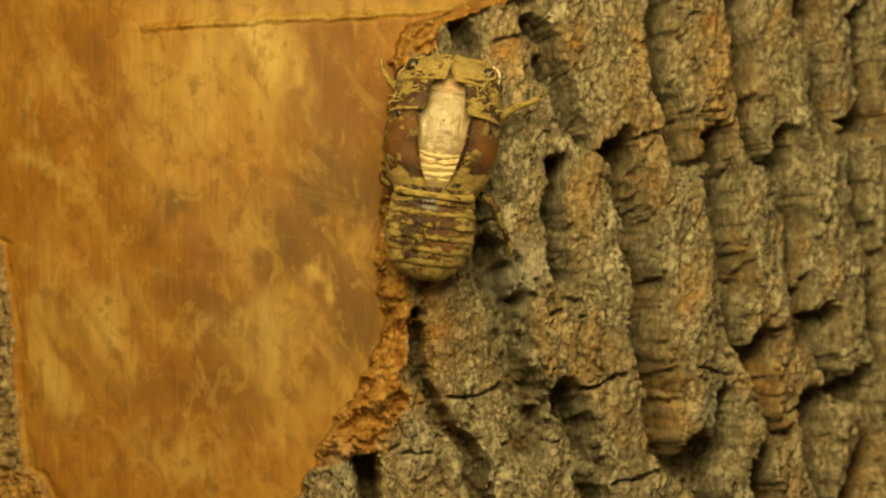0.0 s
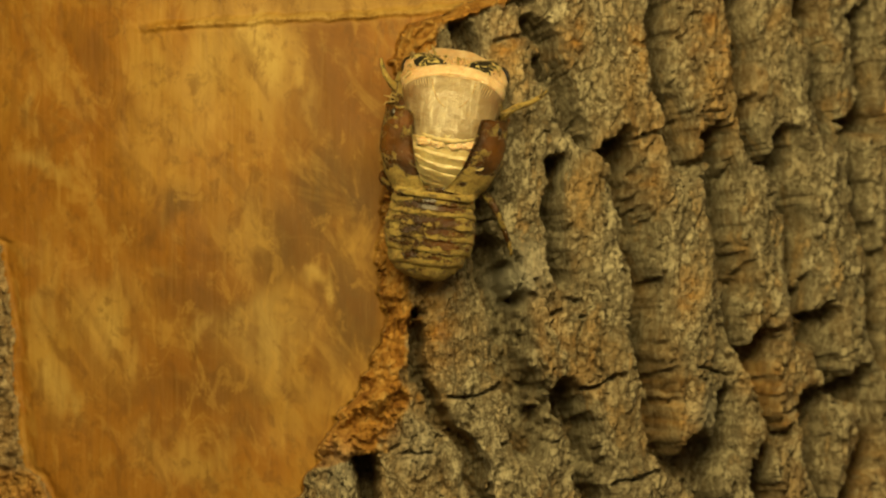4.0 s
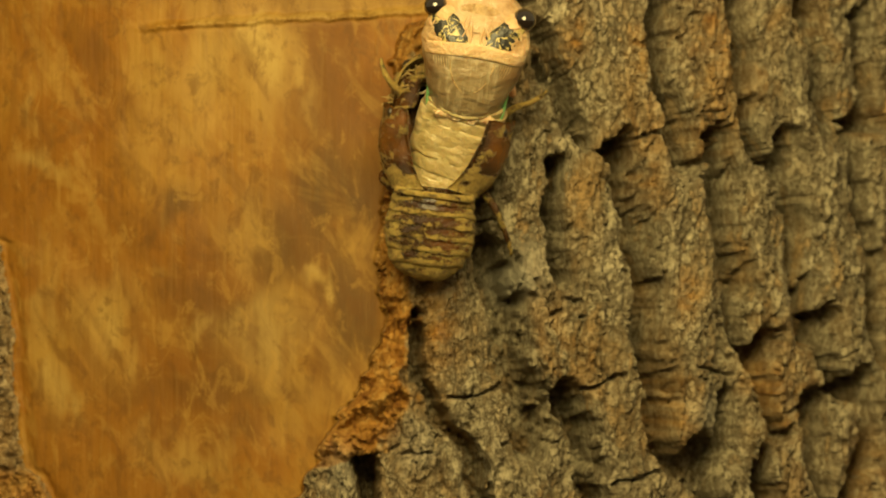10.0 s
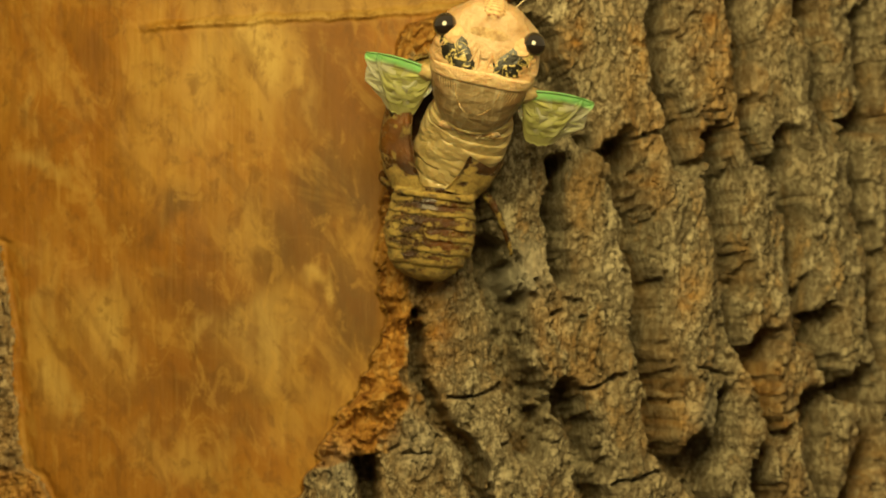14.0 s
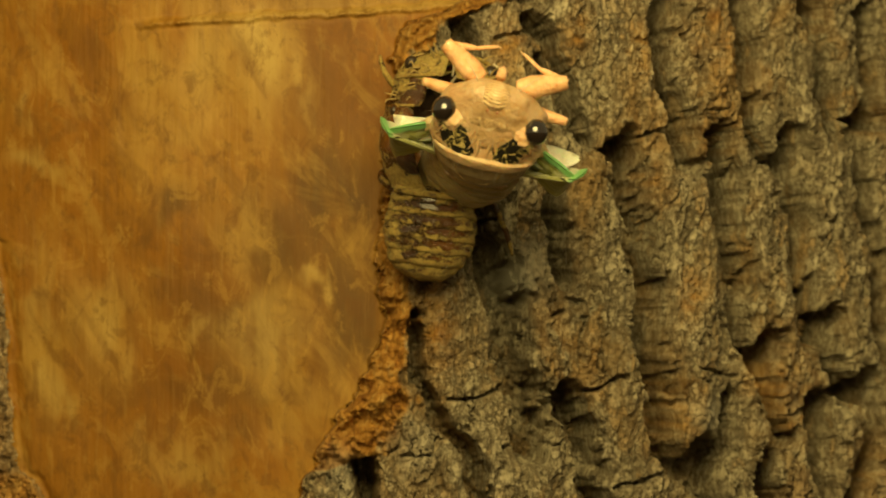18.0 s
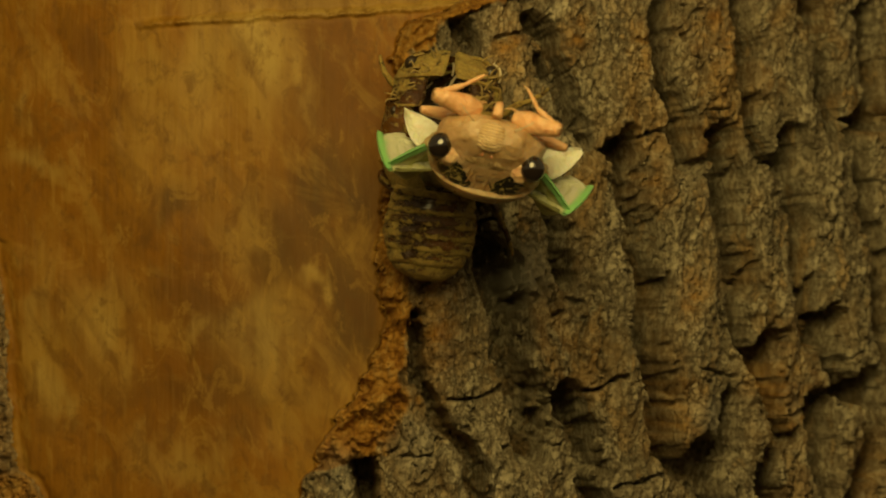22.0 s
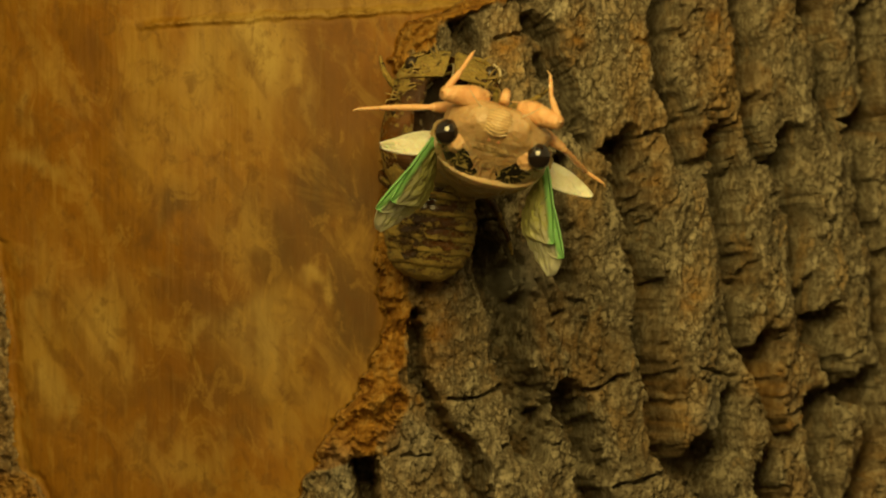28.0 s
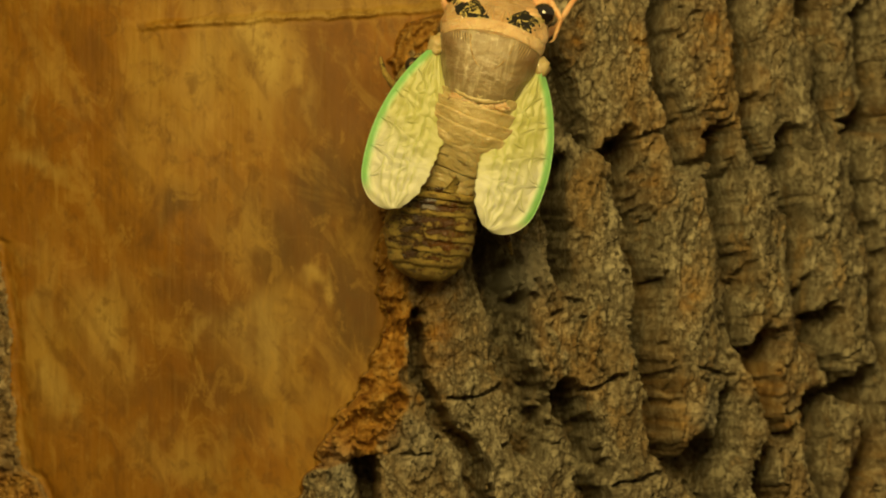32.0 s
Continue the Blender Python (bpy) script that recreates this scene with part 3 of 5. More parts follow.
def build_trunk():
    trunk = new("tree_trunk")
    trunk.location = (0, 0, ZC)
    tagged(trunk, "upright trunk with furrowed grey-brown bark and a stripped orange patch", "tree trunk")
    t0, t1 = math.asin((-110 - XC) / RT), math.radians(39)
    th = np.linspace(t0, t1, 1000)
    zz = np.linspace(-500, 500, 520)
    V, h, wood, inner, lichen, dcut, ax, ay = trunk_grid(th, zz, True)
    nu, nv = h.shape
    idx = np.arange(nu * nv).reshape(nu, nv)
    quads = np.stack([idx[:-1, :-1], idx[1:, :-1], idx[1:, 1:], idx[:-1, 1:]], -1)
    w = wood[:-1, :-1] > 0.5
    part("stripped_wood", sub_mesh("stripped_wood", V, wood_tint(ax, ay, dcut), quads[w]), WOOD, trunk, "bare orange-brown wood, smooth, with pale scrapes")
    tint = np.stack([inner, lichen, np.zeros_like(h)], -1)
    torn = (inner[:-1, :-1] > 0.75) & ~w & (ax[:-1, :-1] > 300) & (ax[:-1, :-1] < bark_edge(ay[:-1, :-1]) + 150)
    part("torn_bark_rim", sub_mesh("torn_bark_rim", V, tint, quads[torn]), BARK, trunk, "crumbly orange inner bark along the torn edge")
    lab = plate_labels(h, wood, 4)[:-1, :-1]
    for i in np.unique(lab):
        sel = (lab == i) & ~w & ~torn
        if sel.any():
            part("bark_plate", sub_mesh("bark_plate", V, tint, quads[sel]), BARK, trunk)
    zlow, zhigh = -0.25 / K, 0.17 / K
    for a0, a1, z0, z1, na, nz in ((-math.pi, math.pi, zlow, -498, 420, 240), (-math.pi, math.pi, 498, zhigh, 420, 160), (t1 - 0.002, t0 + 2 * math.pi + 0.002, -500, 500, 300, 120)):
        V, h, wood, inner, lichen, dcut, ax, ay = trunk_grid(np.linspace(a0, a1, na), np.linspace(z0, z1, nz), False)
        idx = np.arange(na * nz).reshape(na, nz)
        quads = np.stack([idx[:-1, :-1], idx[1:, :-1], idx[1:, 1:], idx[:-1, 1:]], -1)
        part("outer_bark", sub_mesh("outer_bark", V, np.stack([inner, lichen, lichen], -1), quads.reshape(-1, 4)), BARK, trunk, "coarse furrowed bark around the trunk")
    a = np.linspace(0, 2 * math.pi, 80, endpoint=False)
    ring = [((XC - 784) + (RT - 30) * math.sin(t), YC - (RT - 30) * math.cos(t), zhigh - 6) for t in a]
    top = [(XC - 784, YC, zhigh + 8)] + ring
    part("sawn_top", mesh_of("sawn_top", top, [(0, i + 1, (i + 1) % 80 + 1) for i in range(80)], np.zeros(3)), WOOD, trunk)
    return trunk


ground_mesh = bpy.data.meshes.new("ground")
ground_mesh.from_pydata([(-60, -60, 0), (60, -60, 0), (60, 60, 0), (-60, 60, 0)], [], [(0, 1, 2, 3)])
ground_mesh.materials.append(EARTH)
tagged(new("ground", ground_mesh), "dark bare earth round the trunk", "ground", kind="structure")


# ---- frames of the bodies: right, forward (head), dorsal ----
def body_frame(x, y, h, pitch, roll, yaw=0.0):
    """A body whose middle shows at (x, y), h before the sheet; pitch 0: back to the lens, 90: head to the lens; roll: clockwise."""
    r, p = radians(roll), radians(pitch)
    toward = Vector((0, -1, 0))
    right = Vector((math.cos(r), 0, -math.sin(r)))
    up = Vector((math.sin(r), 0, math.cos(r)))
    fwd = up * math.cos(p) + toward * math.sin(p)
    dorsal = toward * math.cos(p) - up * math.sin(p)
    m = Matrix((right, fwd, dorsal)).transposed().to_4x4()
    return Matrix.Translation(W(x, y, h)) @ m @ pose(0, 0, 0, 0, 0, yaw)


def at_time(keys, t):
    """Values between the rows of a table, eased."""
    for a, b in zip(keys, keys[1:]):
        if t <= b[0]:
            u = max(0.0, (t - a[0]) / (b[0] - a[0]))
            return [p + (q - p) * u for p, q in zip(a[1:], b[1:])]
    return list(keys[-1][1:])


# ---- the empty nymph shell ----
SHELL_FRAME = body_frame(775, 300, 72, 0, 7.5)
s_hw = curve_of((-196, 4), (-192, 30), (-180, 52), (-160, 66), (-130, 78), (-100, 80), (-60, 73), (-42, 71), (-20, 84), (20, 95), (60, 99), (110, 97), (140, 94), (165, 86), (180, 74), (192, 54), (199, 26), (202, 8))
s_top = curve_of((-196, 4), (-185, 30), (-160, 48), (-120, 62), (-60, 68), (-40, 66), (0, 80), (60, 88), (110, 86), (150, 74), (180, 52), (196, 26), (202, 10))
s_bot = curve_of((-196, 4), (-160, 30), (-100, 45), (0, 60), (100, 64), (170, 50), (202, 10))


def mud_tint(V, base, wob=0.10, seed=0):
    return np.array([[base + wob * noise.noise(Vector((x / 30 + seed, y / 22, z / 30)))] * 3 for x, y, z in V])


def shell_band(y0, y1, seed):
    """One ring of the nymph's abdomen, with a raised rear lip."""
    grow = lambda y: 1 + 0.015 * math.exp(-((y - y0 - 5) / 6) ** 2) - 0.02 * step(y0 + 8, y1, np.array(y))
    V, F = loft(y0, y1, 9, 64, lambda y: s_hw(y) * grow(y), lambda y: s_top(y) * grow(y), s_bot, 0, 0.03, seed)
    V = [(x, y + 5 * noise.noise(Vector((x / 22, seed, z / 30))), z) for x, y, z in V]
    lip = np.array([[(0.6 + 0.9 * noise.noise(Vector((x / 13, seed, 8)))) * 0.22 * math.exp(-((y - y0 - 4) / 5) ** 2) + 0.06 * math.exp(-((y - y1 + 7) / 5) ** 2)] for x, y, _ in V])
    side = np.array([[0.16 * max(0, abs(x) / 60 - 0.55) + 0.2 * max(0, (-140 - y) / 50)] for x, y, _ in V])
    return V, F, mud_tint(V, 0.405, 0.07, seed) + 1.15 * lip + side


def shell_panel(y0, y1, split, side, rows=24, cols=22, low=-35, swell=0.0, seed=0, base=0.30):
    """Half of the shell's back: from the split down to the flank, about 0.3 mm thick, hung on its flank."""
    hx = side * 88
    P, T = [], []
    for layer in (0, 1):
        for i in range(rows):
            y = y0 + (y1 - y0) * i / (rows - 1)
            hw, top = s_hw(y), s_top(y)
            s0 = min(split(y), hw * 0.95)
            a0 = math.acos(s0 / hw)
            for j in range(cols):
                v = j / (cols - 1)
                a = a0 + (radians(low) - a0) * v
                r = 1 - 0.05 * layer + 0.02 * noise.noise(Vector((v * 5 + seed, y / 25, side)))
                r += swell * math.exp(-((a - 0.15) / 0.45) ** 2) * math.exp(-((y - 20) / 45) ** 2)
                z = (top if a > 0 else s_bot(y)) * math.sin(a) * r
                rag = 7 * noise.noise(Vector((v * 7 + seed, 4, side))) * max(0.0, 2 * i / (rows - 1) - 1) ** 3
                trim = (0.11 * (1 - v) ** 1.5 * (y - y0) if swell == 0.06 else 0) * (i / (rows - 1)) ** 2
                P.append((side * hw * math.cos(a) * r - hx, y - y0 + rag - trim - (24 * v ** 1.4 * (1 - i / (rows - 1)) if swell < 0.06 else 0), z))
                T.append([base + 0.60 * step(0.42, 0.85, np.array(v)) * step(140, 20, np.array(y)) + 0.30 * step(12, -34, np.array(y)) + 0.34 * noise.noise(Vector((v * 4 + seed, y / 24, 3))) + 0.55 * max(0.0, noise.noise(Vector((v * 15 + seed, y / 7, 9))) - 0.12)
                          + 0.18 * math.exp(-((y - y0 - 3) / 5) ** 2)] * 3)
    F = sheet_faces(rows, cols)
    n = rows * cols
    F += [tuple(i + n for i in f[::-1]) for f in F]
    edge = [i * cols for i in range(rows)] + [(rows - 1) * cols + j for j in range(1, cols)] + [i * cols + cols - 1 for i in range(rows - 2, -1, -1)] + list(range(cols - 2, 0, -1))
    F += [(a, a + n, b + n, b) for a, b in zip(edge, edge[1:] + edge[:1])]
    return P, F, np.array(T)


def build_shell():
    shell = new("nymph_shell")
    shell.matrix_world = SHELL_FRAME
    tagged(shell, "split brown cicada nymph shell crusted with dried mud on the bark", "insect shell")
    moving = []
    rng = random.Random(11)
    cuts = [-196, -168, -146, -124, -102, -82, -62, -40]
    for i, (a, b) in enumerate(zip(cuts, cuts[1:])):
        V, F, T = shell_band(a, b + 7, i * 3.1)
        part("abdomen_ring", mesh_of("abdomen_ring", V, F, T), SHELL, shell)
    V, F = [], []
    rows, cols = 26, 24
    for i in range(rows):
        y = -45 + 240 * i / (rows - 1)
        for j in range(cols):
            a = math.pi + 0.15 + (math.pi - 0.3) * j / (cols - 1)
            V.append((s_hw(y) * 0.97 * math.cos(a), y, s_bot(y) * math.sin(a)))
    part("underside", mesh_of("underside", V, sheet_faces(rows, cols), mud_tint(V, 0.20)), SHELL, shell)
    split_t = curve_of((-45, 6), (-30, 17), (0, 31), (50, 42), (112, 46))
    split_p = curve_of((98, 40), (112, 33), (140, 31), (165, 24))
    split_h = curve_of((150, 9), (165, 4), (180, 2), (202, 1))
    for side in (-1, 1):
        for name, y0, y1, sp, sw, base in (("thorax_half", -44, 106, split_t, 0.06, 0.37), ("collar_half", 98, 160, split_p, 0.03, 0.47), ("head_half", 154, 201, split_h, 0.04, 0.66)):
            P, F, T = shell_panel(y0, y1, sp, side, swell=sw, seed=side * 7 + y0, base=base)
            ob = part(name, mesh_of(name, P, F, T), SHELL, shell)
            ob.location = (side * 88 * K, y0 * K, 0)
            moving.append((name, side, y0, ob))
            if name != "thorax_half":
                V, F = tube([(x, y + 1, z + 1.5) for x, y, z in P[1:18:2]], [2, 3.2, 3.6, 3.6, 3.6, 3.6, 3.4, 3, 2], 8, 0.5)
                part("ridge", mesh_of("ridge", V, F, mud_tint(V, 0.62, 0.2)), SHELL, ob, "raised muddy rear rim")
            if name == "head_half":
                V, F = blob(12, 14, 12, (side * 66 - side * 88, 172 - y0, 24))
                part("eye", mesh_of("eye", V, F), DULL, ob, "dark empty eye cap")
            if name == "thorax_half":
                # Solid blob; its dark colour stands in for the shade inside the socket's hole.
                V, F = blob(7, 9, 7, (side * 78 - side * 88, (86 if side < 0 else 76) - y0, 47), 12, 14, 0.2, side)
                part("leg_socket_blob", mesh_of("leg_socket_blob", V, F), DULL, ob, "solid dark blob in place of an empty leg socket's shaded hole")
            if name != "thorax_half":
                for k in range(9):
                    y = rng.uniform(y0 + 4, y1 - 6)
                    a = rng.uniform(0.35, 1.2)
                    hw, top = s_hw(y), s_top(y)
                    p = Vector((side * hw * math.cos(a) - side * 88, y - y0, top * math.sin(a) - 2))
                    d = Vector((rng.uniform(-1, 1) * 22, rng.uniform(-0.5, 1) * 22, rng.uniform(2, 12)))
                    e = Vector((rng.uniform(-9, 9), rng.uniform(-9, 9), rng.uniform(-2, 5)))
                    V, F = tube([p, p + d * 0.5 + e, p + d], [2.2, 1.6, 0.8], 6, 0.5)
                    part("mud_crumb", mesh_of("mud_crumb", V, F), CRUMB, ob, "ragged crumb of dried mud")
    rim = tube([(-66, -44, 44), (-40, -47, 62), (0, -48, 69), (40, -47, 62), (66, -44, 44)], [7, 6, 6, 6, 7], 10, 0.5)
    part("waist_ridge", mesh_of("waist_ridge", *rim, mud_tint(rim[0], 0.6)), SHELL, shell)

    def local(x, y, h):
        return tuple(SHELL_FRAME.inverted() @ W(x, y, h) / K)
    for pts, rad in (([(708, 208, 6), (718, 170, 22), (748, 138, 32), (792, 115, 36), (838, 109, 34), (868, 124, 30), (884, 164, 14)], [3, 5, 6, 6, 5, 4, 3]),
                     ([(715, 190, 10), (738, 158, 26), (772, 140, 34), (800, 132, 30)], [2, 4, 4, 2]), ([(846, 112, 30), (858, 130, 40), (872, 150, 30), (876, 180, 14)], [2, 4, 4, 2])):
        V, F = tube([local(*p) for p in pts], rad, 10, 0.6)
        part("torn_edge", mesh_of("torn_edge", V, F, mud_tint(V, 0.66, 0.2)), SHELL, shell, "frayed muddy edge of the split")
    legs = (("fore_leg", [(716, 170, 40), (700, 155, 60), (682, 132, 70), (674, 104, 60)], [10, 7, 5, 3]),
            ("fore_leg", [(880, 215, 40), (905, 195, 55), (938, 182, 50), (962, 168, 40), (968, 160, 32)], [9, 6, 5, 4, 2]),
            ("middle_leg", [(722, 165, 30), (704, 150, 40), (722, 118, 45), (745, 98, 40)], [9, 7, 5, 4]),
            ("hind_leg", [(846, 336, 40), (866, 354, 54), (884, 388, 46), (898, 424, 32), (905, 452, 20)], [9, 7, 5, 5, 2.5]),
            ("hind_leg", [(700, 335, 30), (682, 322, 30), (676, 308, 20), (690, 300, 0)], [9, 8, 6, 4]))
    for name, pts, rad in legs:
        V, F = tube([local(*p) for p in pts], rad, 8, 0.35)
        part(name, mesh_of(name, V, F, mud_tint(V, 0.60 if name != "hind_leg" else 0.44, 0.2)), SHELL, shell)
    for pts in ([(822, 104, 40), (838, 114, 50), (852, 132, 50)], [(858, 128, 58), (868, 150, 60), (852, 172, 76), (846, 196, 60)], [(790, 175, 60), (800, 150, 66), (815, 130, 72)],
                [(766, 150, 60), (748, 165, 56), (735, 160, 50)], [(872, 118, 60), (884, 132, 56), (880, 160, 50)], [(797, 112, 30), (803, 122, 46), (800, 140, 50)]):
        V, F = tube([local(*p) for p in pts], [2.2, 2.6, 2.2, 1.6][:len(pts)], 6, 0.3)
        part("lining_thread", mesh_of("lining_thread", V, F), THREAD, shell, "pale shed breathing-tube thread")
    return shell, moving


# ---- the emerging cicada ----
c_hw = curve_of((44, 88), (60, 92), (75, 92), (95, 88), (110, 80), (125, 67), (140, 50), (150, 32), (155, 8))
c_top = curve_of((44, 54), (60, 49), (75, 40), (90, 28), (105, 15), (120, 2), (135, -12), (148, -26), (155, -38))
c_bot = curve_of((-90, 50), (-60, 60), (0, 72), (60, 72), (100, 78), (125, 76), (140, 70), (150, 58), (155, 46))
m_hw = curve_of((-70, 44), (-64, 55), (-50, 62), (-30, 70), (0, 80), (20, 86), (48, 88), (66, 82))
m_top = curve_of((-70, 30), (-62, 42), (-50, 48), (-20, 57), (20, 60), (48, 54), (66, 40))
t_hw = curve_of((-80, 40), (-50, 52), (0, 72), (40, 80))
t_top = curve_of((-80, 24), (-60, 36), (0, 38), (40, 34))


def on_back(x, y, lift=0.0, grow=1.0):
    hw = c_hw(y) * grow
    return (x, y, (c_top(y) * grow + lift) * math.sqrt(max(0.02, 1 - min(0.98, abs(x) / hw) ** 2)) + 0.0)


def patch_on_back(cx, cy, rx, ry, turn, lift, rows=8, cols=24):
    """A low swollen patch that follows the back."""
    V, F = [], []
    ct, st = math.cos(turn), math.sin(turn)
    for i in range(rows):
        u = (i + 0.01) / (rows - 1)
        for j in range(cols):
            a = 2 * math.pi * j / cols
            r = u * (1 + 0.12 * noise.noise(Vector((math.cos(a) * 2, math.sin(a) * 2, cx))))
            dx, dy = rx * r * math.cos(a), ry * r * math.sin(a)
            x, y = cx + dx * ct - dy * st, cy + dx * st + dy * ct
            px, py, pz = on_back(x, y)
            V.append((px, py, pz + lift * (1 - u ** 3) - 1.5 * (u > 0.95) + 1.5 * noise.noise(Vector((x / 7, y / 7, 5)))))
    F = sheet_faces(rows, cols, True) + [tuple(range(cols))[::-1]]
    return V, F


w_wide = curve_of((-20, 6), (0, 24), (25, 60), (50, 86), (100, 114), (160, 124), (220, 120), (265, 112), (295, 100), (315, 84), (325, 70), (330, 62))
STRIPS, STEP, ARC = 5, 55.0, 320.0


def along(angle):
    """A slide along the arc of the wing's front edge."""
    return Matrix.Translation((-ARC * K, 0, 0)) @ Matrix.Rotation(angle, 4, "Z") @ Matrix.Translation((ARC * K, 0, 0))


def wing_strip(i, side):
    """One rounded lobe of the forewing, 0.15 mm thick, with faint veins and the thick green front edge."""
    l0, l1 = (-14.0, 45.0, 100.0, 155.0, 208.0)[i], (92.0, 150.0, 205.0, 262.0, 328.0)[i]
    rows, cols = 30, 40
    P, T = [], []
    for layer in (0, 1):
        for a in range(rows):
            u = a / (rows - 1)
            L = l0 + (l1 - l0) * (0.5 - 0.5 * math.cos(math.pi * u))
            v = (L - l0) / (l1 - l0)
            end = 1.0
            if i < STRIPS - 1 and v > 0.7:
                end = math.sqrt(max(0.0025, 1 - ((v - 0.7) / 0.3) ** 2))
            if i > 0 and v < 0.2:
                end = math.sqrt(max(0.0025, 1 - ((0.2 - v) / 0.2) ** 2))
            thin = min(1.0, 0.12 + 5 * min(v, 1 - v))
            s = (L - i * STEP) / ARC
            wide = w_wide(L)
            for b in range(cols):
                w = b / (cols - 1)
                ragged = 1 + 0.05 * noise.noise(Vector((L / 16, i, 2)))
                tip = 62 * (1 - math.sqrt(max(0.0, 1 - (max(0.0, L - 250) / 80) ** 2)))
                d = tip + (max(wide * ragged, tip + 4) - tip) * w * (0.12 + 0.88 * end if w > 0.12 else 1)
                vein = max(math.exp(-((w - c - 0.0003 * L * math.sin(5 * c)) / 0.013) ** 2) for c in (0.24, 0.38, 0.53, 0.68, 0.84))
                cross = math.exp(-((math.fmod(L + 60 * w + 8 * math.sin(9 * w), 26) - 13) / 2.2) ** 2) * (0.4 if w > 0.2 else 0)
                edge = float(step(19.0, 7.0, np.array(d - tip))) * float(step(300, 262, np.array(L)))
                pucker = (0.15 * math.sin(L / 4.2 + 9 * w) + 5.0 * noise.noise(Vector((L / 22, w * 6, i)))) * math.sin(math.pi * w) * thin
                z = pucker + 6.0 * math.sin(w * math.pi) + 1.2 * vein * thin
                thick = (1.0 + 4.5 * math.sqrt(edge * max(0.05, min(1.0, (d - tip) / 5))) * (1 - 0.3 * edge)) * thin
                P.append((-ARC + (ARC - d) * math.cos(s), (ARC - d) * math.sin(s), -side * z + (thick if layer == 0 else -thick)))
                far = float(step(125, 240, np.array(L + 70 * (0.5 - w))))
                c = np.array((0.62, 0.62, 0.26)) * (1 - far) + np.array((0.76, 0.77, 0.60)) * far
                c = c * (1 - 0.6 * vein) + np.array((0.38, 0.44, 0.07)) * 0.6 * vein
                c = c * (1 - 0.2 * cross) + np.array((0.80, 0.80, 0.62)) * 0.2 * cross
                c = c * (1 - edge) + np.array((0.28, 0.68, 0.27)) * edge
                T.append(c)
    F = sheet_faces(rows, cols)
    n = rows * cols
    F += [tuple(k + n for k in f[::-1]) for f in F]
    rim = [k * cols for k in range(rows)] + [(rows - 1) * cols + k for k in range(1, cols)] + [k * cols + cols - 1 for k in range(rows - 2, -1, -1)] + list(range(cols - 2, 0, -1))
    F += [(a, a + n, b + n, b) for a, b in zip(rim, rim[1:] + rim[:1])]
    return P, F, np.array(T)


def leaf(length, width, thick, rows=18, cols=9):
    P = []
    for layer in (1, -1):
        for i in range(rows):
            u = i / (rows - 1)
            w = width * (0.15 + math.sin(math.pi * u ** 0.8) ** 0.7) * (1 - 0.3 * u)
            for j in range(cols):
                v = 2 * j / (cols - 1) - 1
                P.append((w * v, length * u, layer * thick * (1 - 0.8 * abs(v)) + 3 * math.sin(u * 14) * (1 - abs(v)) + 10 * v * v * u))
    F = sheet_faces(rows, cols)
    n = rows * cols
    F += [tuple(k + n for k in f[::-1]) for f in F]
    rim = [k * cols for k in range(rows)] + [(rows - 1) * cols + k for k in range(1, cols)] + [k * cols + cols - 1 for k in range(rows - 2, -1, -1)] + list(range(cols - 2, 0, -1))
    F += [(a, a + n, b + n, b) for a, b in zip(rim, rim[1:] + rim[:1])]
    return P, F


RINGS = 10
LEG_SIZES = {"fore_leg": ((84, 18), (50, 6.5), (37, 4)), "middle_leg": ((72, 11), (86, 6), (36, 3.5)), "hind_leg": ((74, 11), (90, 6), (40, 3.5))}
HIPS = {"fore_leg": (30, 96, -82), "middle_leg": (52, 55, -66), "hind_leg": (54, 5, -62)}


def bone(length, radius, bulge):
    return tube([(0, 0, 0), (0, length * 0.3, 0), (0, length * 0.75, 0), (0, length, 0)], [radius * 0.75, radius * bulge, radius * 0.85, radius * 0.6], 12)


